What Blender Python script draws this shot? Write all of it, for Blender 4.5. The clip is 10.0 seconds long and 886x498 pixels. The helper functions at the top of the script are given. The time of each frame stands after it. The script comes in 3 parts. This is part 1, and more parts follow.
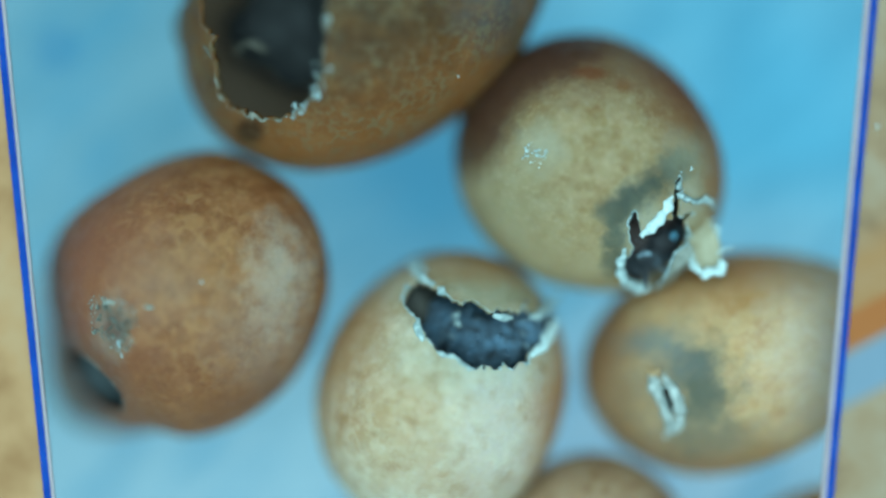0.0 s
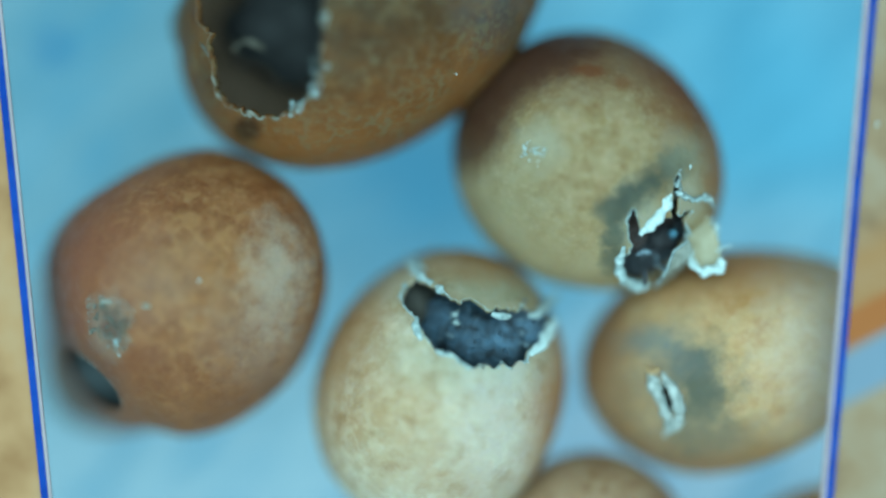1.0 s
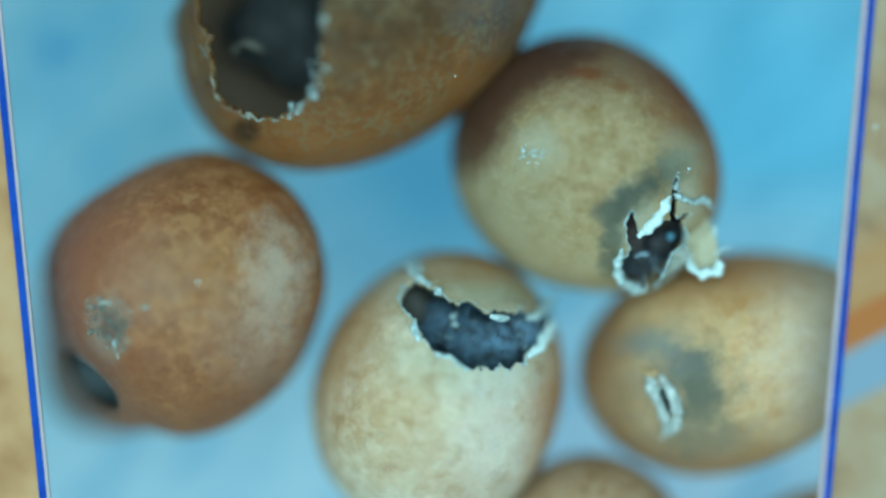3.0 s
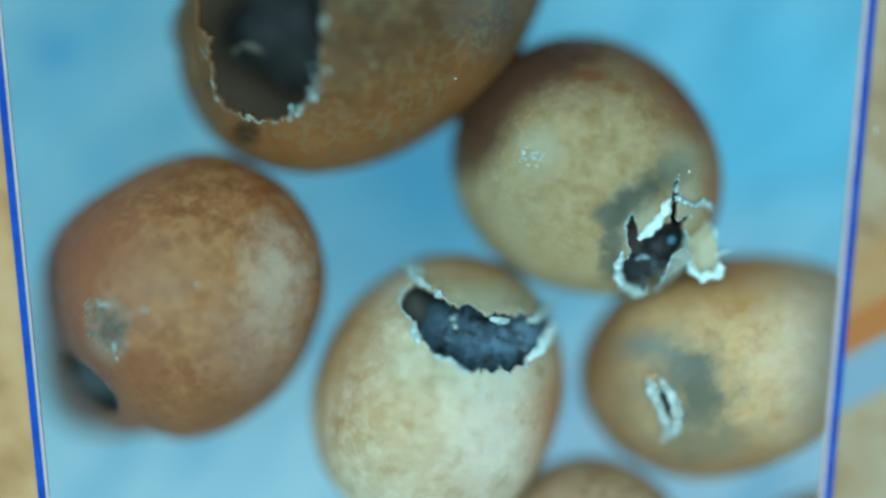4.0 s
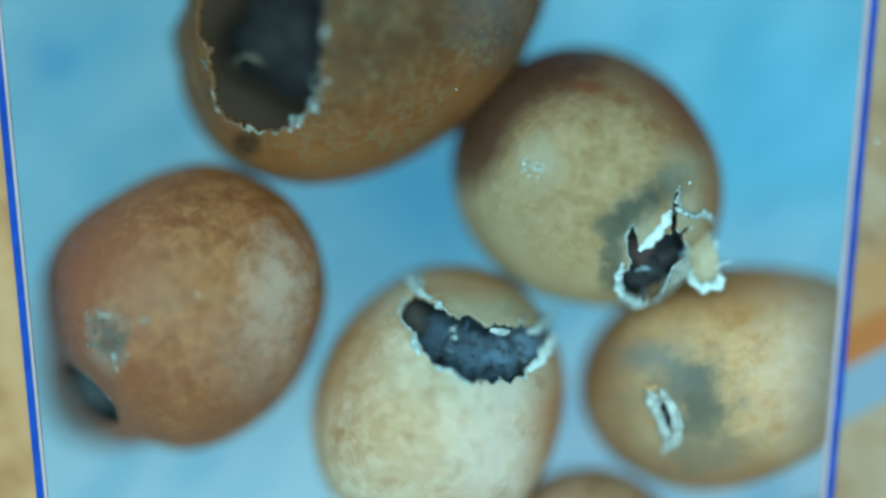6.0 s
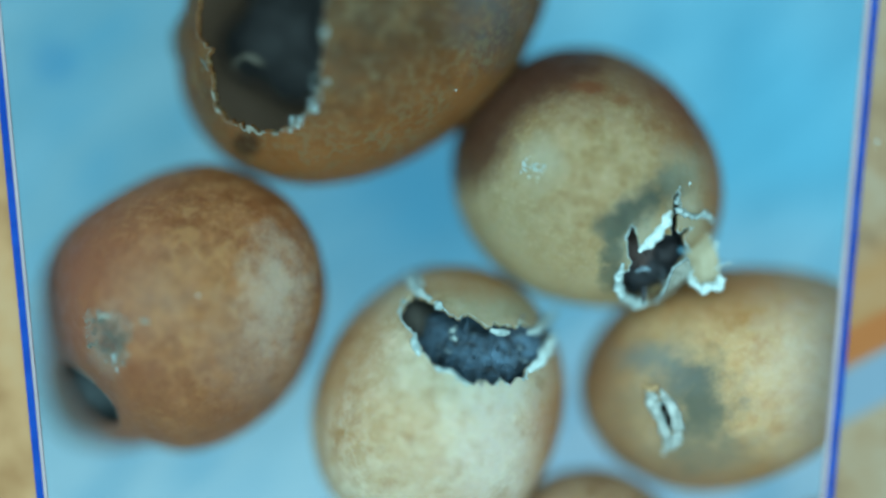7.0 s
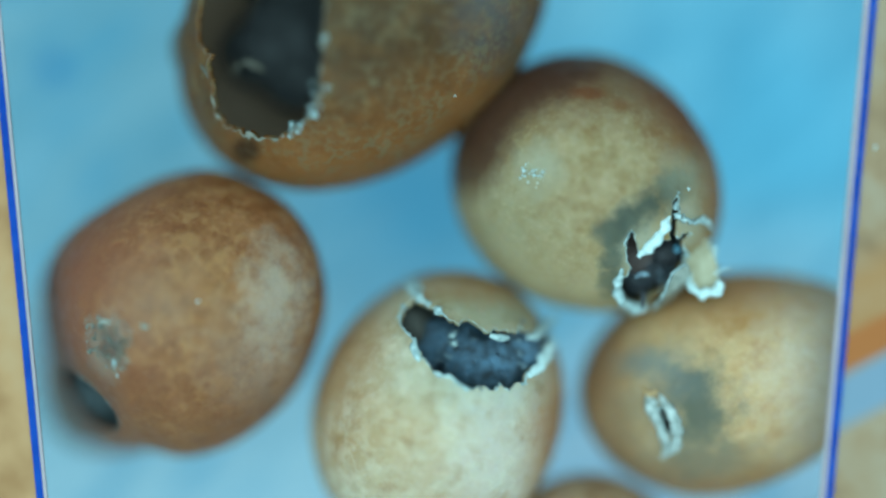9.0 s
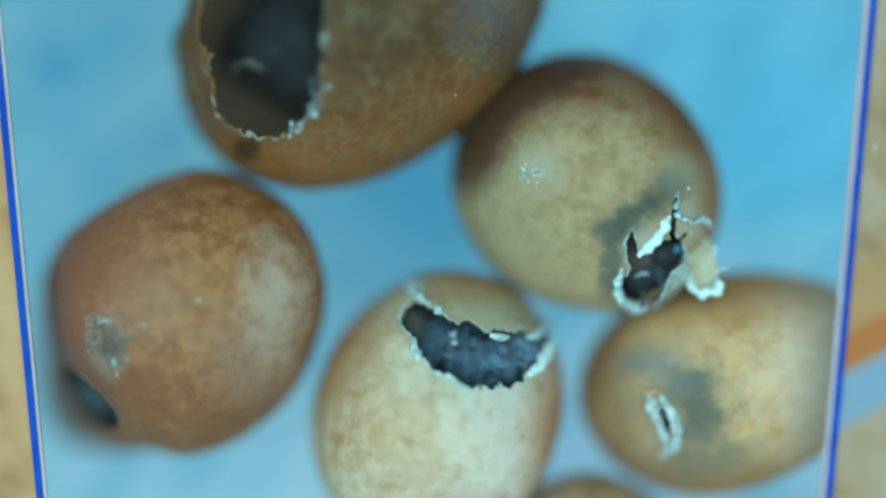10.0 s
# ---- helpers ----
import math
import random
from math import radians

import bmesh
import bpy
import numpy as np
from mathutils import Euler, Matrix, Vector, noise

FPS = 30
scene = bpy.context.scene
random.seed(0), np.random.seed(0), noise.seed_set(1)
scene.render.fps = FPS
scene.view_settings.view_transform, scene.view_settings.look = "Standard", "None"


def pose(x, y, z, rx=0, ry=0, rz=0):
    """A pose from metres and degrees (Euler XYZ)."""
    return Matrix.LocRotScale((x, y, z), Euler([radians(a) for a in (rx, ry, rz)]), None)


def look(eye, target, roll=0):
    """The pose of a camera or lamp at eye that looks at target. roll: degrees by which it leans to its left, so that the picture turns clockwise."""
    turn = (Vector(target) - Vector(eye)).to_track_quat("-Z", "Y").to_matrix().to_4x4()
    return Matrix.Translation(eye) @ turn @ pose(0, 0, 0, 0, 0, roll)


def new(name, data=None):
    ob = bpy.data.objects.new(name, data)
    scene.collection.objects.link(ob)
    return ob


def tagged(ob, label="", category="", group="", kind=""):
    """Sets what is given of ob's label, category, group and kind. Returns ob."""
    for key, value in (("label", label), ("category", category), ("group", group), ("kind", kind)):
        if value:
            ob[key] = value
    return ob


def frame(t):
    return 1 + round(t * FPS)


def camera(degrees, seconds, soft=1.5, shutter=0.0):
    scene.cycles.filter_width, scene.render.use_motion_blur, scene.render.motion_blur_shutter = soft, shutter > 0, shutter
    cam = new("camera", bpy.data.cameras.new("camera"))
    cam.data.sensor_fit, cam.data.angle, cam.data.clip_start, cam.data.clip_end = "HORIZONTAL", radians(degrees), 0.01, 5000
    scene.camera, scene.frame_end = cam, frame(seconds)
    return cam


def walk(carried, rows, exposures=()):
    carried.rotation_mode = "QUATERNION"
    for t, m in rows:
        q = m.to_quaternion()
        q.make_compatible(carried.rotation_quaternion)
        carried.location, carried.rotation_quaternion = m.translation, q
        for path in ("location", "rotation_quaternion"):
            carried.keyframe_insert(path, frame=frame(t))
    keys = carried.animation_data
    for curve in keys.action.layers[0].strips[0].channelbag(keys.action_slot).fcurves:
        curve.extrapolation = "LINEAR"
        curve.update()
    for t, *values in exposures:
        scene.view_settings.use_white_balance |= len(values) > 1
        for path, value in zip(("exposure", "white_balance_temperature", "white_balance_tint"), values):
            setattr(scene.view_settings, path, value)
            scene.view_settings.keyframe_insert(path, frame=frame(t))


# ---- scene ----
# Insect eggs hatching on blue tissue, a few millimetres across, seen from above through a magnifier.
# All plan numbers are millimetres; MM turns them into metres.
MM = 0.001

# ---- camera and its path ----
cam = camera(26, 10.0, soft=2.7)
cam.data.dof.use_dof = True
cam.data.dof.focus_distance = 20.22 * MM
cam.data.dof.aperture_fstop = 19.0
PATH = [
    (0.0, 22.776, 0.047, 0.051, 0.067), (0.5, 22.730, 0.025, 0.029, 0.055), (1.0, 22.703, 0.000, 0.000, 0.010),
    (1.5, 22.690, -0.012, -0.028, -0.015), (2.0, 22.722, 0.035, -0.039, 0.035), (2.5, 22.742, 0.053, -0.048, 0.076),
    (4.0, 22.702, 0.131, -0.043, 0.180), (4.5, 22.706, 0.239, -0.033, 0.185), (5.0, 22.713, 0.345, -0.027, 0.200),
    (5.5, 22.700, 0.420, -0.034, 0.240), (7.0, 22.682, 0.478, -0.031, 0.250), (7.5, 22.688, 0.499, -0.037, 0.237),
    (8.0, 22.695, 0.540, -0.038, 0.222), (8.5, 22.709, 0.583, -0.044, 0.225), (9.0, 22.726, 0.640, -0.048, 0.218),
    (9.5, 22.732, 0.631, -0.048, 0.235), (10.0, 22.731, 0.621, -0.049, 0.258),
]
walk(cam, [(t, pose(0, 0, z * MM, rx, ry, rz)) for t, z, rx, ry, rz in PATH])

# ---- light ----
world = bpy.data.worlds.new("world")
scene.world = world
world.use_nodes = True
background = world.node_tree.nodes["Background"]
background.inputs[0].default_value = (0.54, 0.90, 1.0, 1)
background.inputs[1].default_value = 0.92

lamp_data = bpy.data.lights.new("microscope_lamp", "AREA")
lamp_data.shape, lamp_data.size = "DISK", 80 * MM
lamp_data.energy = 0.054
lamp_data.color = (0.54, 0.93, 1.0)
lamp = new("microscope_lamp", lamp_data)
lamp.matrix_world = look((-3 * MM, -7 * MM, 50 * MM), (0, 0, 0))


# ---- materials ----
def material(name, rough=0.6):
    m = bpy.data.materials.new(name)
    m.use_nodes = True
    t = m.node_tree
    b = t.nodes["Principled BSDF"]
    b.inputs["Roughness"].default_value = rough
    return m, t, b


def node(t, kind, *links, **values):
    n = t.nodes.new(kind)
    for k, v in values.items():
        if k == "ramp":
            while len(n.color_ramp.elements) < len(v):
                n.color_ramp.elements.new(0.5)
            for e, (at, c) in zip(n.color_ramp.elements, v):
                e.position, e.color = at, (*c, 1)
        elif k == "op":
            n.operation = v
        elif k == "mode":
            n.data_type, n.blend_type = "RGBA", v
        else:
            n.inputs[int(k[1:])].default_value = v
    for i, s in links:
        t.links.new(s, n.inputs[i])
    return n


def coords(t):
    """Object coordinates in millimetres."""
    c = t.nodes.new("ShaderNodeTexCoord")
    return node(t, "ShaderNodeVectorMath", (0, c.outputs["Object"]), op="MULTIPLY", i1=(1000, 1000, 1000)).outputs[0]


def noise_tex(t, where, scale, detail=4.0, rough=0.55, distort=0.0):
    n = node(t, "ShaderNodeTexNoise", (0, where))
    n.inputs["Scale"].default_value, n.inputs["Detail"].default_value = scale, detail
    n.inputs["Roughness"].default_value, n.inputs["Distortion"].default_value = rough, distort
    return n.outputs["Fac"]


def ramp(t, fac, *stops):
    return node(t, "ShaderNodeValToRGB", (0, fac), ramp=stops).outputs[0]


def mix(t, fac, a, b, mode="MIX"):
    n = node(t, "ShaderNodeMix", mode=mode)
    for i, s in ((0, fac), (6, a), (7, b)):
        if isinstance(s, tuple):
            n.inputs[i].default_value = (*s, 1)
        elif isinstance(s, float):
            n.inputs[i].default_value = s
        else:
            t.links.new(s, n.inputs[i])
    return n.outputs[2]


def math_node(t, op, a, b):
    n = t.nodes.new("ShaderNodeMath")
    n.operation = op
    for i, s in ((0, a), (1, b)):
        if isinstance(s, (int, float)):
            n.inputs[i].default_value = s
        else:
            t.links.new(s, n.inputs[i])
    return n.outputs[0]


def bump(t, b, height, strength, distance):
    n = node(t, "ShaderNodeBump", i0=strength, i1=distance)
    t.links.new(height, n.inputs["Height"])
    t.links.new(n.outputs[0], b.inputs["Normal"])


def patch(t, where, centre, radii, edge=0.25, wobble=0.5, scale=3.0):
    """1 inside an uneven blot round centre, 0 outside."""
    d = node(t, "ShaderNodeVectorMath", (0, where), op="SUBTRACT", i1=centre).outputs[0]
    d = node(t, "ShaderNodeVectorMath", (0, d), op="DIVIDE", i1=radii).outputs[0]
    d = node(t, "ShaderNodeVectorMath", (0, d), op="LENGTH").outputs[1]
    n = noise_tex(t, where, scale, 4, 0.6)
    d = math_node(t, "ADD", d, math_node(t, "MULTIPLY", math_node(t, "SUBTRACT", n, 0.5), wobble * 2))
    return node(t, "ShaderNodeMapRange", (0, d), i1=1 + edge, i2=1 - edge, i3=0.0, i4=1.0).outputs[0]


def shell_material(name, dark, mid, light, blots=(), rough=0.48, fleck=0.5, grain=8.0, net=0.25, net_colour=None, over=False, gloss=0.16, stain=0.35, fold=7.0, veins=0.55):
    """Mottled egg shell; blots: (centre, radii, colour, amount, edge, wobble) of stains, painted sheen and painted
    shade in the shell's own space.
    Pale wrinkles run over it as a broken net; over: the net lies on top of the blots."""
    m, t, b = material(name, rough)
    w = coords(t)
    warp = node(t, "ShaderNodeTexNoise", (0, w))
    warp.inputs["Scale"].default_value, warp.inputs["Detail"].default_value = 3.0, 2.0
    shift = node(t, "ShaderNodeVectorMath", (0, warp.outputs["Color"]), op="SUBTRACT", i1=(0.5, 0.5, 0.5)).outputs[0]
    shift = node(t, "ShaderNodeVectorMath", (0, shift), op="MULTIPLY", i1=(0.10, 0.10, 0.10)).outputs[0]
    bent = node(t, "ShaderNodeVectorMath", (0, w), (1, shift), op="ADD").outputs[0]
    mottle = noise_tex(t, bent, grain, 2, 0.5)
    fine = noise_tex(t, w, 17.0, 2, 0.5)
    cloud = noise_tex(t, bent, 2.3, 3, 0.55)
    spread = noise_tex(t, w, 0.9, 2, 0.5)
    base = ramp(t, mottle, (0.32, dark), (0.5, mid), (0.68, light))
    base = mix(t, node(t, "ShaderNodeMapRange", (0, spread), i1=0.38, i2=0.64, i3=0.0, i4=0.45).outputs[0], base, light)
    base = mix(t, node(t, "ShaderNodeMapRange", (0, cloud), i1=0.50, i2=0.66, i3=0.0, i4=0.6).outputs[0], base, dark)
    base = mix(t, node(t, "ShaderNodeMapRange", (0, cloud), i1=0.48, i2=0.34, i3=0.0, i4=0.5).outputs[0], base,
               tuple(min(1.0, c * 1.14 + 0.012) for c in light))
    base = mix(t, node(t, "ShaderNodeMapRange", (0, fine), i1=0.55, i2=0.70, i3=0.0, i4=fleck).outputs[0], base,
               tuple(min(1.0, c * 1.4 + 0.03) for c in light))
    base = mix(t, node(t, "ShaderNodeMapRange", (0, fine), i1=0.45, i2=0.32, i3=0.0, i4=fleck * 0.7).outputs[0], base, dark)
    folds = noise_tex(t, bent, fold, 1, 0.45)
    wrinkle = math_node(t, "ABSOLUTE", math_node(t, "SUBTRACT", noise_tex(t, bent, 4.5, 2, 0.5), 0.5), 0)
    worm = node(t, "ShaderNodeMapRange", (0, wrinkle), i1=0.07, i2=0.01, i3=0.0, i4=veins).outputs[0]
    ridge = node(t, "ShaderNodeMapRange", (0, folds), i1=0.45, i2=0.64, i3=0.0, i4=1.0).outputs[0]
    ridge = math_node(t, "MAXIMUM", worm, ridge)
    where = node(t, "ShaderNodeMapRange", (0, noise_tex(t, w, 1.7, 3, 0.55)), i1=0.36, i2=0.6, i3=0.15, i4=1.0).outputs[0]
    ridge = math_node(t, "MULTIPLY", math_node(t, "MULTIPLY", ridge, where), net)
    net_colour = net_colour or tuple(min(1.0, c * 1.35 + 0.015) for c in light)
    if not over:
        base = mix(t, ridge, base, net_colour)
    for centre, radii, colour, amount, edge, wobble in blots:
        f = math_node(t, "MULTIPLY", patch(t, w, centre, radii, edge, wobble, 5.0), amount)
        base = mix(t, f, base, colour)
    if over:
        base = mix(t, ridge, base, net_colour)
    tint = node(t, "ShaderNodeMapRange", (0, noise_tex(t, bent, 2.9, 4, 0.6)), i1=0.52, i2=0.68, i3=0.0, i4=stain).outputs[0]
    base = mix(t, tint, base, (0.72, 0.60, 0.48), "MULTIPLY")
    t.links.new(base, b.inputs["Base Color"])
    b.inputs["Specular IOR Level"].default_value = gloss
    b.inputs["Subsurface Weight"].default_value = 0.25
    b.inputs["Subsurface Scale"].default_value = 1.0
    b.inputs["Subsurface Radius"].default_value = (0.00018, 0.00009, 0.00004)
    t.links.new(node(t, "ShaderNodeMapRange", (0, mottle), i1=0.3, i2=0.7, i3=rough - 0.1, i4=rough + 0.2).outputs[0],
                b.inputs["Roughness"])
    h = math_node(t, "ADD", math_node(t, "MULTIPLY", fine, 0.4), math_node(t, "ADD", mottle, math_node(t, "MULTIPLY", ridge, 0.8)))
    bump(t, b, h, 0.2, 0.00004)
    return m


def plain_material(name, a, c, scale, rough, bump_by=0.5, depth=0.00002):
    m, t, b = material(name, rough)
    w = coords(t)
    n = noise_tex(t, w, scale, 5, 0.6)
    t.links.new(ramp(t, n, (0.35, a), (0.65, c)), b.inputs["Base Color"])
    bump(t, b, noise_tex(t, w, scale * 2.5, 4, 0.6), bump_by, depth)
    return m


INNER = plain_material("shell_inner", (0.11, 0.085, 0.05), (0.17, 0.135, 0.08), 6, 0.6)
INNER_PALE = plain_material("shell_inner_pale", (0.10, 0.085, 0.05), (0.2, 0.17, 0.10), 6, 0.6)
INNER_BROWN = plain_material("shell_inner_brown", (0.155, 0.098, 0.064), (0.22, 0.14, 0.092), 3, 0.6)
INNER_SLATE = plain_material("shell_inner_slate", (0.05, 0.075, 0.08), (0.08, 0.11, 0.11), 3, 0.6)
FLAKE = plain_material("rust_flake", (0.26, 0.13, 0.05), (0.42, 0.27, 0.13), 20, 0.6)
FLAP = plain_material("pale_flap", (0.27, 0.22, 0.13), (0.36, 0.32, 0.22), 7, 0.6)
EYE = plain_material("blue_eye", (0.05, 0.16, 0.24), (0.10, 0.28, 0.38), 20, 0.25)
MAROON = plain_material("maroon_lining", (0.035, 0.018, 0.015), (0.065, 0.035, 0.028), 6, 0.6)
FIBRE = plain_material("dull_fibre", (0.045, 0.040, 0.030), (0.095, 0.082, 0.058), 16, 0.6)
LARVA_DARK = plain_material("larva_dark_skin", (0.020, 0.021, 0.024), (0.060, 0.070, 0.084), 16, 0.35, 1.0, 0.00005)
LINING = plain_material("brown_lining", (0.028, 0.025, 0.020), (0.042, 0.038, 0.030), 5, 0.8)
PLUG = plain_material("slate_plug", (0.042, 0.058, 0.064), (0.066, 0.084, 0.09), 3, 0.9)
TORN = plain_material("torn_shell_edge", (0.18, 0.25, 0.25), (0.40, 0.50, 0.50), 14, 0.5)
CRUST = plain_material("grey_crust", (0.05, 0.058, 0.05), (0.20, 0.21, 0.17), 18, 0.6, 0.8)
CRUST_PALE = plain_material("pale_crust", (0.17, 0.19, 0.16), (0.32, 0.34, 0.30), 14, 0.6, 0.8)
DULL_TORN = plain_material("dull_torn_edge", (0.085, 0.075, 0.052), (0.20, 0.19, 0.155), 9, 0.6)
WEATHERED = plain_material("weathered_lip", (0.17, 0.20, 0.185), (0.40, 0.43, 0.41), 11, 0.6, 0.9)
CRYSTAL = plain_material("pale_crystal", (0.36, 0.46, 0.46), (0.54, 0.66, 0.66), 30, 0.3)
LARVA = plain_material("larva_skin", (0.020, 0.027, 0.034), (0.085, 0.165, 0.24), 8, 0.3, 1.0, 0.00008)
LARVA_HEAD = plain_material("larva_head", (0.012, 0.012, 0.013), (0.026, 0.026, 0.030), 12, 0.5, 0.6)
LARVA_HEAD.node_tree.nodes["Principled BSDF"].inputs["Specular IOR Level"].default_value = 0.2
LARVA_PALE = plain_material("larva_pale", (0.07, 0.11, 0.14), (0.18, 0.26, 0.30), 20, 0.35)
DARK_MASS = plain_material("dark_mass", (0.024, 0.024, 0.025), (0.047, 0.048, 0.049), 4, 0.8, 1.0, 0.00012)
DARK_MASS.node_tree.nodes["Principled BSDF"].inputs["Specular IOR Level"].default_value = 0.12


# ---- geometry helpers ----
def ball(level):
    bm = bmesh.new()
    bmesh.ops.create_icosphere(bm, subdivisions=level, radius=1.0)
    v = np.array([p.co[:] for p in bm.verts])
    f = np.array([[p.index for p in q.verts] for q in bm.faces])
    bm.free()
    return v, f


BALL_FINE, BALL_MID, BALL_LOW, BALL_TINY = ball(7), ball(5), ball(3), ball(2)


def lumps(points, freq, amount, seed=0.0):
    """Smooth noise at each point, times amount."""
    return np.array([noise.noise(Vector((p[0] * freq + seed, p[1] * freq - seed, p[2] * freq + 2 * seed))) for p in points]) * amount


def mesh_part(name, verts, faces, materials, parent=None, label="", slots=None, smooth=True):
    """One mesh object from millimetre vertices, under a parent."""
    data = bpy.data.meshes.new(name)
    data.from_pydata([tuple(p) for p in np.asarray(verts) * MM], [], [tuple(int(i) for i in q) for q in faces])
    for m in materials:
        data.materials.append(m)
    if slots is not None:
        data.polygons.foreach_set("material_index", np.asarray(slots, dtype=np.int32))
    data.polygons.foreach_set("use_smooth", np.full(len(data.polygons), smooth))
    data.update()
    ob = new(name, data)
    if parent is not None:
        ob.parent = parent
    return tagged(ob, label=label)


def joined(pieces):
    vs, fs, at = [], [], 0
    for v, f in pieces:
        vs.append(np.asarray(v))
        fs.extend([[i + at for i in q] for q in f])
        at += len(v)
    return np.concatenate(vs), fs


def normals_of(v, f):
    f = np.asarray(f)
    n = np.cross(v[f[:, 1]] - v[f[:, 0]], v[f[:, 2]] - v[f[:, 0]])
    out = np.zeros_like(v)
    for k in range(3):
        np.add.at(out, f[:, k], n)
    return out / np.maximum(np.linalg.norm(out, axis=1, keepdims=True), 1e-12)


def clip_away(v, f, h):
    """Cut off the part of a triangle mesh where h < 0. Returns vertices, faces and the pairs along the cut."""
    v, faces, cut, seam = [tuple(p) for p in v], [], {}, []

    def between(i, j):
        key = (min(i, j), max(i, j))
        if key not in cut:
            a, c = np.array(v[key[0]]), np.array(v[key[1]])
            s = h[key[0]] / (h[key[0]] - h[key[1]])
            cut[key] = len(v)
            v.append(tuple(a + (c - a) * s))
        return cut[key]

    inside = h >= 0
    count = inside[f].sum(axis=1)
    faces.extend(f[count == 3].tolist())
    for tri in f[(count == 1) | (count == 2)]:
        tri = list(tri)
        while not (inside[tri[0]] and not inside[tri[2]] and (inside[tri[1]] or not inside[tri[1]])):
            tri = tri[1:] + tri[:1]
        a, c, d = tri
        if inside[c]:
            p, q = between(c, d), between(d, a)
            faces.extend([[a, c, p], [a, p, q]])
        else:
            p, q = between(a, c), between(d, a)
            faces.append([a, p, q])
        seam.append((p, q))
    v, faces = np.array(v), np.array(faces)
    used = np.unique(faces)
    remap = np.full(len(v), -1)
    remap[used] = np.arange(len(used))
    return v[used], remap[faces], [(remap[p], remap[q]) for p, q in seam]


def thicken(v, f, seam, thick):
    """A wall of that thickness: outer faces, inner faces and the rim between them, with a material slot for each."""
    n = normals_of(v, f)
    inner = v - n * thick
    at = len(v)
    faces = f.tolist() + [[a + at, c + at, b + at] for a, b, c in f.tolist()] + [[q, p, p + at, q + at] for p, q in seam]
    slots = [0] * len(f) + [1] * len(f) + [2] * len(seam)
    return np.concatenate([v, inner]), faces, slots


def ellipses(xy, forms):
    """Signed distance, below 0 inside, to a union of (x, y, rx, ry, turn)."""
    d = np.full(len(xy), 9.0)
    for x, y, rx, ry, turn in forms:
        c, s = math.cos(radians(turn)), math.sin(radians(turn))
        u, w = (xy[:, 0] - x) * c + (xy[:, 1] - y) * s, -(xy[:, 0] - x) * s + (xy[:, 1] - y) * c
        d = np.minimum(d, (np.sqrt((u / rx) ** 2 + (w / ry) ** 2) - 1) * min(rx, ry))
    return d


def sunk(u, w, lean):
    """How far an egg's sides droop at a plan point; lean: (direction in degrees, start, amount), one a side."""
    down = 0.0 * u
    for way, start, amount in lean:
        out = u * math.cos(radians(way)) + w * math.sin(radians(way)) - start
        down = down + amount * np.maximum(out, 0.0) ** 2
    return down


def egg_points(size, turn, taper, seed, level=BALL_FINE, dent=0.02, swells=(), lean=()):
    """An egg of half-axes size that lies on z = 0; taper narrows it towards its local +x end.
    swells: (direction, half width, amount), degrees in plan and millimetres, where it bulges or, below 0, is flattened."""
    v, f = level
    a, b, c = size
    k = 1 - taper * v[:, 0]
    p = np.stack([v[:, 0] * a, v[:, 1] * b * k, v[:, 2] * c * (1 - 0.5 * taper * v[:, 0])], axis=1)
    p += v * (lumps(v, 1.1, dent * 2, seed) + lumps(v, 3.0, dent * 0.6, seed + 5))[:, None]
    cs, sn = math.cos(radians(turn)), math.sin(radians(turn))
    p = np.stack([p[:, 0] * cs - p[:, 1] * sn, p[:, 0] * sn + p[:, 1] * cs, p[:, 2]], axis=1)
    p[:, 2] -= p[:, 2].min()
    at, out = np.degrees(np.arctan2(p[:, 1], p[:, 0])), np.hypot(v[:, 0], v[:, 1])
    for way, wide, amount in swells:
        off = (at - way + 180) % 360 - 180
        k = amount * np.exp(-(off / wide) ** 2) * out ** 3
        p[:, 0] += k * np.cos(np.radians(at))
        p[:, 1] += k * np.sin(np.radians(at))
    p[:, 2] = np.maximum(p[:, 2] - sunk(p[:, 0], p[:, 1], lean), 0.0)
    return p, f


def height(size, turn, x, y, lean=()):
    """The height of an egg's upper side over its plan point."""
    c, s = math.cos(radians(turn)), math.sin(radians(turn))
    u, w = x * c + y * s, -x * s + y * c
    return size[2] * (1 + math.sqrt(max(0.0, 1 - (u / size[0]) ** 2 - (w / size[1]) ** 2))) - float(sunk(x, y, lean))


def crumbs(points, normals, every, size, seed, spread=0.02, flat=0.6):
    """Irregular little flakes scattered along points."""
    rng = np.random.RandomState(seed)
    pieces = []
    v, f = BALL_TINY
    for p, n in zip(points, normals):
        if rng.rand() > every:
            continue
        s = size * (0.4 + rng.rand() ** 2 * 1.6)
        q = v * (1 + 0.35 * rng.randn(len(v), 1)) * s * np.array([1, flat + rng.rand() * 0.5, flat])
        turn = np.array(Euler(rng.rand(3) * 6.28).to_matrix())
        pieces.append((q @ turn.T + p + rng.randn(3) * spread + n * s * 0.3, f))
    return joined(pieces)


def loops(seam):
    """The cut's edges chained into runs of vertices."""
    ahead, runs = {}, []
    for p, q in seam:
        ahead.setdefault(p, []).append(q)
    while ahead:
        p = next(iter(ahead))
        run = [p]
        while ahead.get(run[-1]):
            q = ahead[run[-1]].pop()
            if not ahead[run[-1]]:
                del ahead[run[-1]]
            run.append(q)
            if q == p:
                break
        if run[-1] in ahead and not ahead[run[-1]]:
            del ahead[run[-1]]
        if len(run) > 4:
            runs.append(run)
    return runs


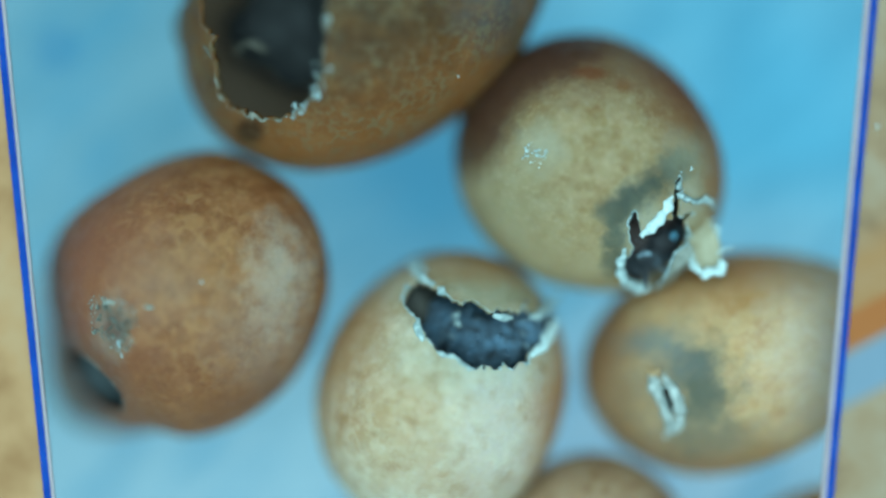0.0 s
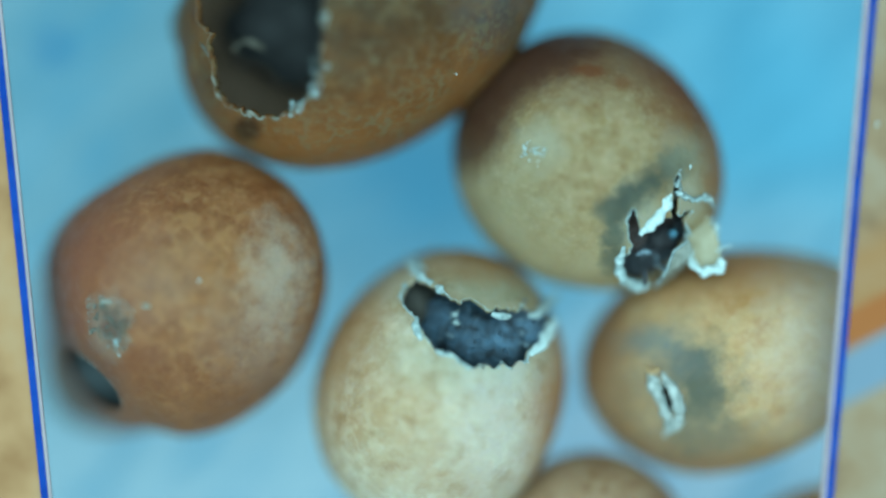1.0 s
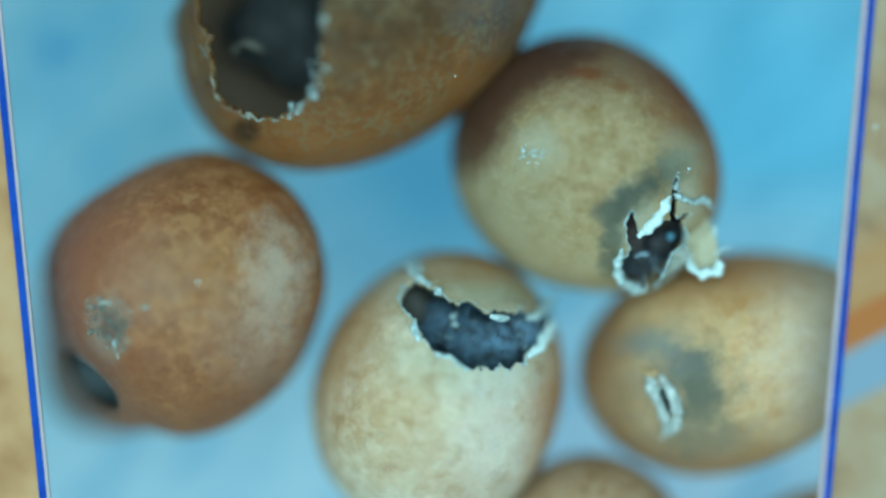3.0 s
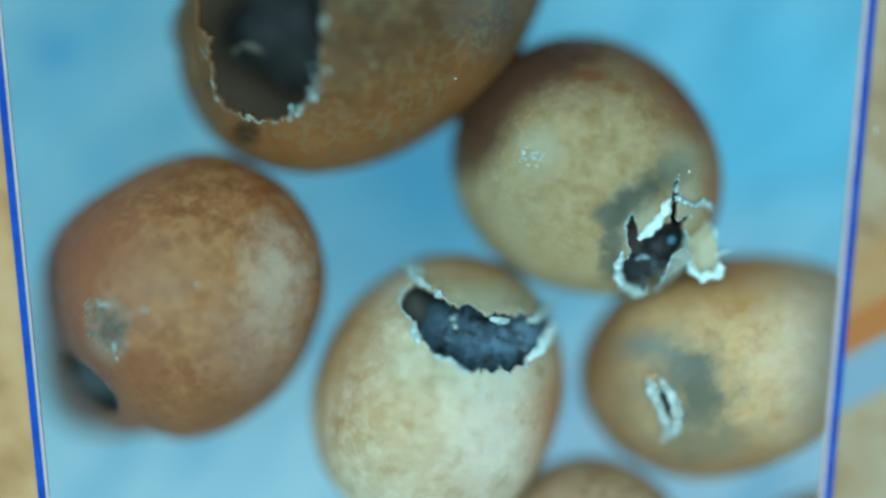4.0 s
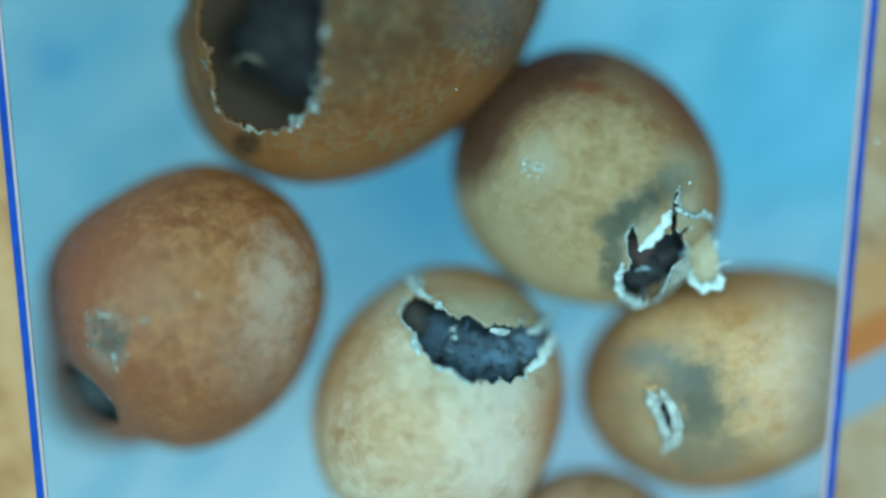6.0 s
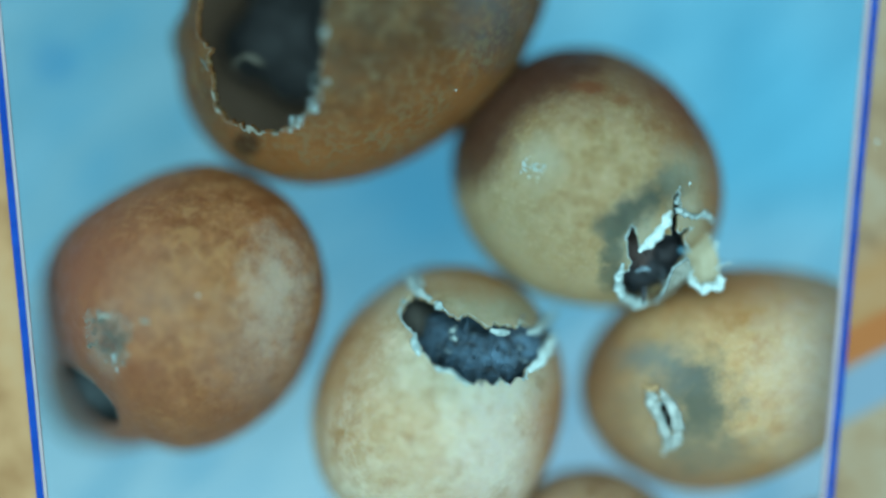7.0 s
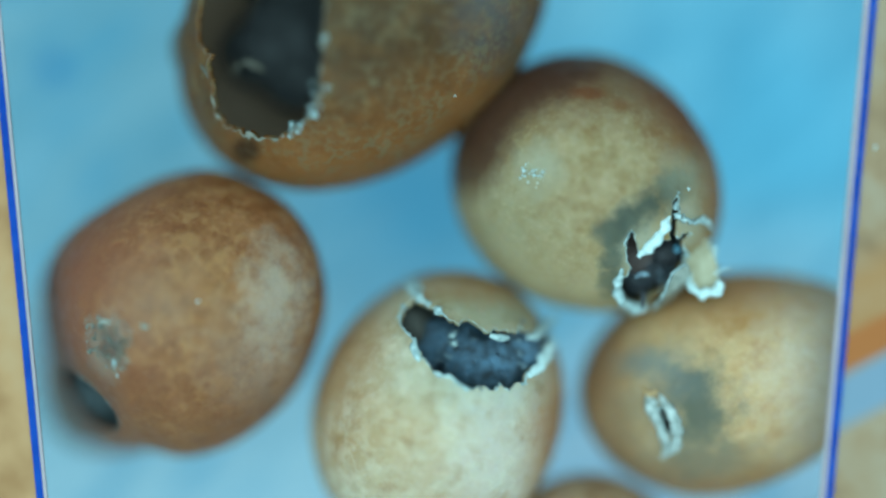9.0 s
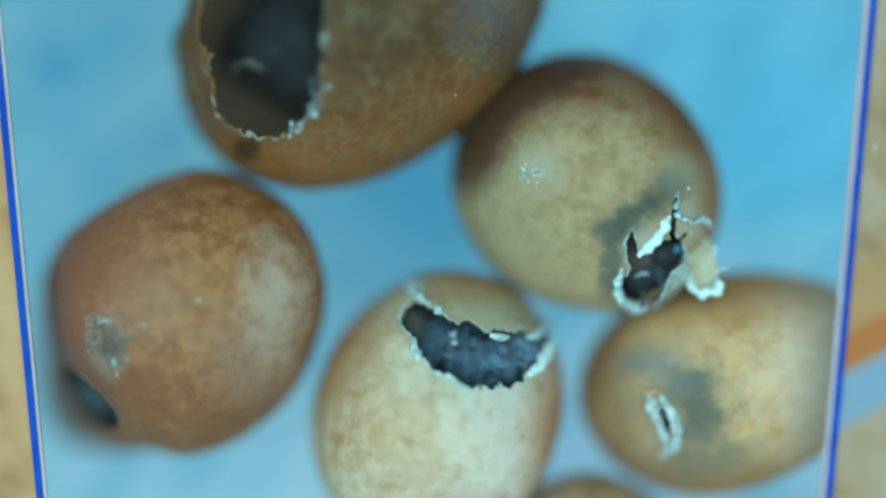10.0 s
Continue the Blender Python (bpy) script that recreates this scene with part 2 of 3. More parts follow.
def lip_line(points, normal, thick, seed, reach=None):
    """An uneven pale lip along a torn edge: thick in places, nearly gone in others."""
    p = points + normal * thick * 0.2
    amount = np.array([0.06 + 1.7 * max(0.0, noise.noise(Vector((q[0] * 2.6 + seed, q[1] * 2.6, seed)))) +
                       0.9 * max(0.0, noise.noise(Vector((q[0] * 11 + seed, q[1] * 11, seed)))) for q in p]) * thick
    if reach is not None:
        amount = amount * np.array([reach(q) for q in p])
    return tube(p, amount, 7, seed, 0.35)


def tube(centre, radii, around=10, seed=0.0, rough=0.12, flat=1.0):
    """A closed swept form along centre points, with its own radius at each; flat squeezes it in height."""
    centre, radii = np.array(centre, float), np.array(radii, float)
    along = np.gradient(centre, axis=0)
    along /= np.linalg.norm(along, axis=1, keepdims=True)
    side = np.cross(along, (0, 0, 1.0))
    side /= np.maximum(np.linalg.norm(side, axis=1, keepdims=True), 1e-9)
    up = np.cross(side, along)
    ang = np.linspace(0, 2 * math.pi, around, endpoint=False)
    v = (centre[:, None] + radii[:, None, None] * (side[:, None] * np.cos(ang)[None, :, None] + flat * up[:, None] * np.sin(ang)[None, :, None])).reshape(-1, 3)
    v += (v - np.repeat(centre, around, 0)) * lumps(v, 9.0, rough * 2, seed)[:, None]
    f = []
    for i in range(len(centre) - 1):
        for j in range(around):
            k = (j + 1) % around
            f.append([i * around + j, i * around + k, (i + 1) * around + k, (i + 1) * around + j])
    n = len(v)
    v = np.concatenate([v, centre[:1], centre[-1:]])
    for j in range(around):
        k = (j + 1) % around
        f.append([k, j, n])
        f.append([n - around + j, n - around + k, n + 1])
    return v, f


def curve(points, count):
    """Smooth points through a few given ones."""
    p = np.array(points, float)
    t = np.linspace(0, len(p) - 1, count)
    out = []
    for s in t:
        i = min(int(s), len(p) - 2)
        u = s - i
        a, b = p[max(i - 1, 0)], p[i]
        c, d = p[i + 1], p[min(i + 2, len(p) - 1)]
        out.append(0.5 * (2 * b + (c - a) * u + (2 * a - 5 * b + 4 * c - d) * u * u + (3 * b - a - 3 * c + d) * u ** 3))
    return np.array(out)


def peel(centre, widths, across, curl, thick, seed, count=28, rows=11):
    """A curled scrap of shell along a line: widths along it, across its sideways direction, curl its rise at the sides."""
    line = curve(centre, count)
    wide = np.interp(np.linspace(0, 1, count), np.linspace(0, 1, len(widths)), widths)
    across = np.array(across, float) / np.linalg.norm(across)
    v = []
    for i in range(count):
        for j in range(rows):
            s = j / (rows - 1) * 2 - 1
            edge = 1 + 0.22 * noise.noise(Vector((i * 0.7 + seed, math.copysign(3.0, s), seed))) * abs(s)
            v.append(line[i] + across * s * wide[i] * edge + np.array([0, 0, curl * s * s * wide[i]]))
    v = np.array(v)
    v += lumps(v, 5.0, 0.02, seed)[:, None] * np.array([0.3, 0.3, 1])
    f = []
    for i in range(count - 1):
        for j in range(rows - 1):
            a = i * rows + j
            f += [[a, a + 1, a + rows + 1], [a, a + rows + 1, a + rows]]
    f = np.array(f)
    if normals_of(v, f)[:, 2].mean() < 0:
        f = f[:, ::-1]
    ring = [j for j in range(rows)] + [i * rows + rows - 1 for i in range(1, count)] + \
        [(count - 1) * rows + j for j in range(rows - 2, -1, -1)] + [i * rows for i in range(count - 2, 0, -1)]
    seam = list(zip(ring, ring[1:] + ring[:1]))
    n = normals_of(v, f)
    return thicken(v, f, seam, thick), v[ring], n[ring]


def egg_thing(x, y, label):
    ob = new("insect_egg")
    ob.location = (x * MM, y * MM, 0.0)
    return tagged(ob, label=label, category="insect egg", group="hatching eggs")


def shell_part(egg, size, turn, taper, seed, mat, inner=INNER, holes=None, jag=0.03, thick=0.05, label="", level=BALL_FINE, dent=0.02, lip=0.022, reach=None, rim=None, lip_mat=None, name="shell", low=1.0, shift=(0, 0, 0), swells=(), lean=(), floor=0.85):
    """The shell under its egg, with torn openings. holes: function of xy giving a signed distance. Returns the seam's points and normals."""
    v, f = egg_points(size, turn, taper, seed, level, dent, swells, lean)
    if holes is None:
        mesh_part("shell", v, f, [mat], egg, label)
        return None
    h = holes(v[:, :2])
    near = np.abs(h) < 0.35
    h[near] += lumps(v[near], 5.0, jag * 1.3, seed) + lumps(v[near], 13.0, jag, seed + 3) + lumps(v[near], 30.0, jag * 0.6, seed + 7)
    h[v[:, 2] < size[2] * floor] = low
    v, f, seam = clip_away(v, f, h)
    v = v + np.array(shift)
    n = normals_of(v, f)
    edge = np.unique([i for s in seam for i in s])
    for run in loops(seam):
        mesh_part("torn_lip", *lip_line(v[run], n[run], lip, seed, reach), [lip_mat or TORN], egg, "uneven pale torn lip")
    w, faces, slots = thicken(v, f, seam, thick)
    mesh_part(name, w, faces, [mat, inner, rim or mat], egg, label, slots)
    return v[edge], n[edge]


# ---- the support: blue tissue on a table ----
def tissue_material():
    m, t, b = material("blue_tissue", 0.85)
    w = coords(t)
    turned = node(t, "ShaderNodeVectorRotate", (0, w))
    turned.inputs["Angle"].default_value = radians(-40)
    streak = node(t, "ShaderNodeVectorMath", (0, turned.outputs[0]), op="MULTIPLY", i1=(0.35, 1.6, 1.0)).outputs[0]
    soft = noise_tex(t, w, 0.75, 3, 0.55)
    brush = noise_tex(t, streak, 1.5, 4, 0.6)
    both = math_node(t, "ADD", math_node(t, "MULTIPLY", soft, 0.45), math_node(t, "MULTIPLY", brush, 0.55))
    base = ramp(t, both, (0.38, (0.21, 0.43, 0.53)), (0.5, (0.295, 0.525, 0.625)), (0.62, (0.38, 0.61, 0.70)))
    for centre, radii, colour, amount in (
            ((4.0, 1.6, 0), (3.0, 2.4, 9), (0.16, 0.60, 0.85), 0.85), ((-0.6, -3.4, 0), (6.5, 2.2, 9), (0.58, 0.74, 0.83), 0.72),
            # (3.0, -2.1): pale haze painted in; (-0.2, 0.9): the eggs' shade painted in
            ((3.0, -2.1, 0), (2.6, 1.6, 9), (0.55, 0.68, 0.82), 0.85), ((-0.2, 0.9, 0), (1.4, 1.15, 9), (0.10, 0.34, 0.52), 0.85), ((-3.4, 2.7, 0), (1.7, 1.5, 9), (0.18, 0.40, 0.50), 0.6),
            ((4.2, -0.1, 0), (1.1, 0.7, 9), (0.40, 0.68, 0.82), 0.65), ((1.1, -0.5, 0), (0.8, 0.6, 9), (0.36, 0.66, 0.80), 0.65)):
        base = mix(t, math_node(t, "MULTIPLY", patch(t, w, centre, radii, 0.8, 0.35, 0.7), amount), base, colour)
    base = mix(t, node(t, "ShaderNodeMapRange", (0, noise_tex(t, streak, 1.8, 3, 0.6)), i1=0.46, i2=0.68, i3=0.0, i4=0.7).outputs[0], base, (0.10, 0.40, 0.60))
    spot = patch(t, w, (-4.606, 2.386, 0), (0.16, 0.15, 9), 0.4, 0.2, 3.0)
    base = mix(t, math_node(t, "MULTIPLY", spot, 0.9), base, (0.02, 0.24, 0.50))
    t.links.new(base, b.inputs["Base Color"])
    fibre = noise_tex(t, streak, 14, 5, 0.7)
    bump(t, b, fibre, 0.4, 0.00006)
    glow = node(t, "ShaderNodeBsdfTranslucent", (0, base))
    both = node(t, "ShaderNodeMixShader", (1, b.outputs[0]), (2, glow.outputs[0]), i0=0.88)
    t.links.new(both.outputs[0], t.nodes["Material Output"].inputs["Surface"])
    return m


def tissue():
    n, half = 120, 24.0
    s = np.linspace(-half, half, n)
    x, y = np.meshgrid(s, s)
    v = np.stack([x.ravel(), y.ravel(), np.zeros(n * n)], axis=1)
    v[:, 2] = np.minimum(0, lumps(v, 0.35, 0.10, 2.0) + lumps(v, 1.1, 0.03, 9.0) - 0.05)
    f = [[i * n + j, i * n + j + 1, (i + 1) * n + j + 1, (i + 1) * n + j] for i in range(n - 1) for j in range(n - 1)]
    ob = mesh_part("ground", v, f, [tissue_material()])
    tagged(ob, label="thin blue tissue sheet with pale and deep blue blotches, shade and haze painted in", category="tissue", kind="structure")


def stage():
    """Microscope stage: a plate with a wide round opening under the tissue, open to the light from below."""
    m = plain_material("black_stage", (0.03, 0.03, 0.032), (0.05, 0.05, 0.052), 0.05, 0.5)
    n, inner, outer = 96, 21.0, 70.0
    v = []
    for z in (-6.0, -0.25):
        for r in (inner, outer):
            v += [(r * math.cos(2 * math.pi * i / n), r * math.sin(2 * math.pi * i / n), z) for i in range(n)]
    f = []
    for i in range(n):
        j = (i + 1) % n
        f += [[i + 2 * n, i + 3 * n, j + 3 * n, j + 2 * n], [j, j + n, i + n, i], [i, i + 2 * n, j + 2 * n, j], [j + n, j + 3 * n, i + 3 * n, i + n]]
    ob = mesh_part("floor", np.array(v), f, [m], smooth=False)
    tagged(ob, label="black microscope stage plate with a round opening", category="stage", kind="structure")


tissue()
stage()


# ---- side panels with their blue edge lines ----
def panel_material(name, hues, bands):
    """Soft, blurred print in tan; bands: (height, slope, half width, colour, amount)."""
    m, t, b = material(name, 0.75)
    b.inputs["Specular IOR Level"].default_value = 0.12
    w = coords(t)
    n1, n2 = noise_tex(t, w, 0.8, 2, 0.4), noise_tex(t, w, 2.4, 2, 0.5)
    base = ramp(t, math_node(t, "ADD", math_node(t, "MULTIPLY", n1, 0.65), math_node(t, "MULTIPLY", n2, 0.35)),
                (0.36, hues[0]), (0.5, hues[1]), (0.64, hues[2]))
    parts = t.nodes.new("ShaderNodeSeparateXYZ")
    t.links.new(w, parts.inputs[0])
    for height, slope, half, colour, amount in bands:
        d = math_node(t, "SUBTRACT", parts.outputs[1], math_node(t, "ADD", math_node(t, "MULTIPLY", parts.outputs[0], slope), height))
        d = math_node(t, "ABSOLUTE", d, 0)
        f = node(t, "ShaderNodeMapRange", (0, d), i1=half * 1.35, i2=half * 0.65, i3=0.0, i4=amount).outputs[0]
        base = mix(t, f, base, colour)
    t.links.new(base, b.inputs["Base Color"])
    return m


BLUE_LINE = plain_material("blue_line", (0.003, 0.030, 0.20), (0.006, 0.050, 0.27), 3, 0.8)
BLUE_LINE.node_tree.nodes["Principled BSDF"].inputs["Specular IOR Level"].default_value = 0.08
PALE_LINE = plain_material("pale_line", (0.24, 0.185, 0.205), (0.30, 0.23, 0.25), 2, 0.5)


def bar(a, b, w0, w1, z0, z1):
    """A long box beside the line from a to b, from w0 to w1 sideways."""
    a, b = np.array(a, float), np.array(b, float)
    d = (b - a) / np.linalg.norm(b - a)
    s = np.array([d[1], -d[0]])
    plan = [a + s * w0, a + s * w1, b + s * w1, b + s * w0]
    v = np.array([(p[0], p[1], z) for z in (z0, z1) for p in plan])
    f = [[3, 2, 1, 0], [4, 5, 6, 7], [0, 1, 5, 4], [1, 2, 6, 5], [2, 3, 7, 6], [3, 0, 4, 7]]
    centre = v.mean(axis=0)
    out = []
    for q in f:
        n = np.cross(v[q[1]] - v[q[0]], v[q[2]] - v[q[0]])
        out.append(q if np.dot(n, v[q].mean(axis=0) - centre) > 0 else q[::-1])
    return v, out


def side_rail(lower, upper, sign, mat, label, under=2.75, wide=0.74, inset=0.03, pale=0.055):
    """sign: +1 where the panel lies to the +x side of its line; inset: how far the blue line reaches over it."""
    ob = tagged(new("side_rail"), label=label, category="rail", group="side rails")
    blue = 0.076
    for name, w0, w1, z0, z1, m, tag in (
            ("board", blue - inset, wide, under, under + 0.15, mat, "tan board with a soft print"),
            ("blue_line", -inset, blue - inset, under + 0.10, under + 0.17, BLUE_LINE, "thin bright blue edge line"),
            ("pale_line", -pale - inset, -inset, under + 0.11, under + 0.16, PALE_LINE, "thin pale lilac edge line")):
        mesh_part(name, *bar(lower, upper, sign * w0, sign * w1, z0, z1), [m], ob, tag, smooth=False)
    for end, other in ((lower, upper), (upper, lower)):
        a, b = np.array(end), np.array(other)
        foot = a + (b - a) * 0.09
        mesh_part("foot", *bar(a, foot, (1 if end == lower else -1) * sign * 0.2, (1 if end == lower else -1) * sign * (wide - 0.1), 0.0, under), [mat], ob, smooth=False)
    return ob


TAN = ((0.27, 0.130, 0.056), (0.36, 0.19, 0.09), (0.38, 0.23, 0.125))
side_rail((-3.894, -5.719), (-5.057, 5.611), -1,
           panel_material("left_panel_print", TAN, ()), "tan side rail in soft print with a thin blue edge", 2.3, inset=0.05, pale=0.035)
side_rail((3.714, -5.592), (4.688, 5.487), 1,
           panel_material("right_panel_print", ((0.17, 0.095, 0.052), (0.25, 0.155, 0.09), (0.28, 0.205, 0.14)),
                          ((-2.62, 0.50, 0.55, (0.31, 0.135, 0.045), 0.7), (-3.02, 0.52, 0.20, (0.30, 0.085, 0.022), 0.85), (-3.50, 0.52, 0.27, (0.13, 0.20, 0.27), 0.9))),
           "brown and orange side rail in soft print with blue edge")


# ---- the eggs ----
def placed(x, y, size, turn, lean=()):
    """Turns plan points and lifts above the shell into places in the egg's space."""
    def at(*q):
        return [(u - x, w - y, height(size, turn, u - x, w - y, lean) + h) for (u, w), h in q]
    return at


def swell(name, line, r, egg, mat, label, seed=1.0, count=30, rough=0.3, flat=0.8):
    radii = np.interp(np.linspace(0, 1, count), np.linspace(0, 1, len(r)), r)
    return mesh_part(name, *tube(curve(line, count), radii, 10, seed, rough, flat), [mat], egg, label)


def brown_egg():
    """Brown egg with a round dark opening at its low end and a pale crust."""
    x, y = -2.853, -0.482
    size, turn = (1.66, 1.50, 1.45), 41
    lean = ((200, 0.4, 0.55), (222, 0.55, 0.32), (20, 0.6, -0.35))
    swells = ((128, 24, -0.06), (78, 16, 0.05), (188, 42, 0.18), (222, 22, 0.45), (256, 9, -0.08))
    at = placed(x, y, size, turn, lean)
    egg = egg_thing(x, y, "brown mottled insect egg with a dark exit hole and grey crust")
    mat = shell_material("brown_shell", (0.128, 0.039, 0.012), (0.160, 0.053, 0.017), (0.200, 0.075, 0.026), [
        ((-0.64, -0.32, 2.5), (0.21, 0.31, 0.9), (0.27, 0.28, 0.23), 0.8, 0.4, 0.7),
        ((-0.60, -0.33, 2.5), (0.14, 0.21, 0.9), (0.05, 0.058, 0.052), 0.9, 0.35, 0.8),
        # the lamp's pale sheen on the right side, painted as two blots
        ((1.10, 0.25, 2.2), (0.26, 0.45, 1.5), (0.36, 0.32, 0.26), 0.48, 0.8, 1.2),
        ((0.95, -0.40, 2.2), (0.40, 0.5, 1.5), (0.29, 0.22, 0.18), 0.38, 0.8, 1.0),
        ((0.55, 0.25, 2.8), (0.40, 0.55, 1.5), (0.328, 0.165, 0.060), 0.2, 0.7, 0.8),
        # faint highlight bloom on top, painted in
        ((-0.22, 0.18, 2.9), (0.45, 0.35, 0.5), (0.33, 0.21, 0.13), 0.28, 0.7, 1.2),
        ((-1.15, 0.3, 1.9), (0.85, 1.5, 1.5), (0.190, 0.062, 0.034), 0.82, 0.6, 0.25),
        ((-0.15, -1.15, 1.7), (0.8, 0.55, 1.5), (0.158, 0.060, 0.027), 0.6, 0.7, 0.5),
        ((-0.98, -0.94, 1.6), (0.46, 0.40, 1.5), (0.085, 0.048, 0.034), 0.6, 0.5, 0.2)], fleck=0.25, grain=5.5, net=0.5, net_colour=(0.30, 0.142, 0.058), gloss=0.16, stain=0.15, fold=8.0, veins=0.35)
    hole = (-3.87, -1.43)
    forms = [(hole[0] - x, hole[1] - y, 0.49, 0.235, -36)]
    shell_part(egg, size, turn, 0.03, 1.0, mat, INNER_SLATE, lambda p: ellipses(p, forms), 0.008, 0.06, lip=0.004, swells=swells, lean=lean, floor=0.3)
    v, f = BALL_LOW
    deep = np.array([hole[0] - x + 0.17, hole[1] - y + 0.05, 0.90])
    mesh_part("plug", v * (0.52, 0.52, 0.40) * (1 + lumps(v, 2.0, 0.1, 6.0))[:, None] + deep, f, [PLUG], egg, "dark slate membrane inside the hole")
    rng = np.random.RandomState(4)
    spot = np.array((-3.474, -0.787)) - (x, y)
    v, f = egg_points(size, turn, 0.03, 1.0, BALL_FINE, swells=swells, lean=lean)
    tri_n = normals_of(v, f)
    d = ellipses(v[:, :2], [(spot[0], spot[1], 0.19, 0.27, 20)]) + lumps(v, 4.0, 0.10, 2.0)
    close = np.where((d < -0.02) & (v[:, 2] > 1.5))[0]
    pick = rng.choice(close, 170)
    mesh_part("crust", *crumbs(v[pick], tri_n[pick], 1.0, 0.015, 5, 0.012, 0.35), [CRUST], egg, "grey flaky crust")
    ring = np.where((np.abs(d - 0.02) < 0.03) & (v[:, 2] > 1.5))[0]
    ring = rng.choice(ring, 120)
    mesh_part("crust_rim", *crumbs(v[ring], tri_n[ring], 1.0, 0.011, 6, 0.012, 0.4), [CRUST_PALE], egg, "pale crust rim")
    swell("flake", at(((-3.406, -0.932), 0.02), ((-3.367, -1.136), 0.02)), (0.012, 0.028, 0.022, 0.034, 0.015), egg, TORN, "white flake", 1.0, 14)
    swell("flake", at(((-3.60, -0.60), 0.01), ((-3.52, -0.54), 0.02), ((-3.43, -0.56), 0.01)), (0.008, 0.02, 0.016, 0.008), egg, CRUST_PALE, "pale curled flake", 3.0, 14)
    swell("flake", at(((-3.10, -0.57), 0.005), ((-3.06, -0.60), 0.01), ((-3.02, -0.58), 0.005)), (0.008, 0.022, 0.016, 0.006), egg, CRUST_PALE, "small pale flake", 5.0, 12)
    p = np.array(at(((-2.520, -0.328), 0.0)))
    mesh_part("speck", *crumbs(p, np.array([[0, 0, 1.0]]), 1.0, 0.010, 31, 0), [CRYSTAL], egg, "tiny white speck")


def hollow_egg():
    """The large egg with the big round opening."""
    x, y = -0.889, 2.827
    size, turn = (2.25, 1.70, 1.60), 42
    lean = ((195, 0.9, 0.25),)
    at = placed(x, y, size, turn, lean)
    egg = egg_thing(x, y, "large brown insect egg with a wide ragged opening")
    mat = shell_material("dark_brown_shell", (0.056, 0.020, 0.006), (0.085, 0.032, 0.009), (0.124, 0.055, 0.018), [
        ((-0.3, -1.75, 1.6), (1.6, 0.5, 1.6), (0.195, 0.071, 0.021), 0.75, 0.6, 0.3),
        ((1.0, -1.05, 1.6), (0.9, 0.45, 1.6), (0.195, 0.071, 0.021), 0.7, 0.6, 0.3),
        # the shell's darkening towards its top, shading painted as a blot
        ((0.1, -0.1, 3.0), (0.95, 0.75, 1.5), (0.034, 0.017, 0.006), 0.8, 0.8, 0.8),
        ((1.35, 0.05, 2.4), (0.36, 0.55, 1.8), (0.080, 0.078, 0.078), 0.65, 0.7, 1.0),
        ((-1.2, -1.55, 2.0), (0.16, 0.12, 2.5), (0.03, 0.012, 0.006), 0.9, 0.4, 0.3)], fleck=0.3, grain=5.0, net=0.52, net_colour=(0.128, 0.102, 0.056), over=True, gloss=0.08, fold=11.5, stain=0.2, veins=0.2)
    swells = ((2, 14, 0.05), (332, 16, 0.07), (195, 30, 0.03))
    c = np.array((-1.844, 2.231)) - (x, y)
    forms = [(c[0], c[1], 0.62, 0.86, 0), (c[0] - 0.24, c[1] + 0.42, 0.55, 0.55, 0),
             (c[0] - 0.22, c[1] - 0.36, 0.38, 0.40, 0), (c[0] + 0.18, c[1] - 0.34, 0.41, 0.43, 0), (c[0] + 0.16, c[1] + 0.35, 0.49, 0.7, 0)]
    right = lambda q: 0.08 + 1.0 * (q[0] > c[0] - 0.1 or q[1] < c[1] - 0.3) * (q[1] < c[1] + 0.7)
    p, n = shell_part(egg, size, turn, 0.0, 2.0, mat, INNER_BROWN, lambda p: ellipses(p, forms), 0.03, 0.06, lip=0.034, reach=right, lip_mat=DULL_TORN, swells=swells, lean=lean)
    for k, (u, w, reach_by) in enumerate((((-1.422, 1.457), 0.22, 0), ((-1.273, 1.779), 0.16, 0), ((-1.297, 2.356), 0.09, 0))):
        d = np.hypot(p[:, 0] - (u[0] - x), p[:, 1] - (u[1] - y))
        some = d < w
        mesh_part("torn_edge", *crumbs(p[some], n[some], 0.95, (0.019, 0.016, 0.013)[k], 2 + k, 0.035), [TORN], egg, "pale crumbly torn rim")
    swell("sliver", at(((-2.631, 2.265), 0.0), ((-2.535, 2.134), 0.04), ((-2.451, 2.003), 0.0)), (0.006, 0.018, 0.022, 0.018, 0.006), egg, FIBRE, "pale shell sliver", 3.0)
    swell("fold", at(((-2.857, 2.232), 0.0), ((-2.931, 2.455), 0.02), ((-2.832, 2.702), 0.0)), (0.03, 0.09, 0.10, 0.05), egg, FIBRE, "tan shell fold at the rim", 4.0)
    # dark lumpy ball filling the upper part of the opening
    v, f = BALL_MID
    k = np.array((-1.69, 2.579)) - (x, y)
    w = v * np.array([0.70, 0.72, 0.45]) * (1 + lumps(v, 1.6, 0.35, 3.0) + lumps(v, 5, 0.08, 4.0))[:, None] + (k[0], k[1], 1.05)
    mesh_part("mass", w, f, [DARK_MASS], egg, "dark lumpy mass in the opening")
    q = [np.array((-2.292, 2.127)) - (x, y), np.array((-2.146, 2.249)) - (x, y), np.array((-1.926, 2.164)) - (x, y)]
    swell("fibre", [(q[0][0], q[0][1], 1.85), (q[1][0], q[1][1], 1.95), (q[2][0], q[2][1], 1.9)], (0.008, 0.028, 0.012, 0.026, 0.008), egg, FIBRE, "pale fibre", 2.0, 30, 0.9)


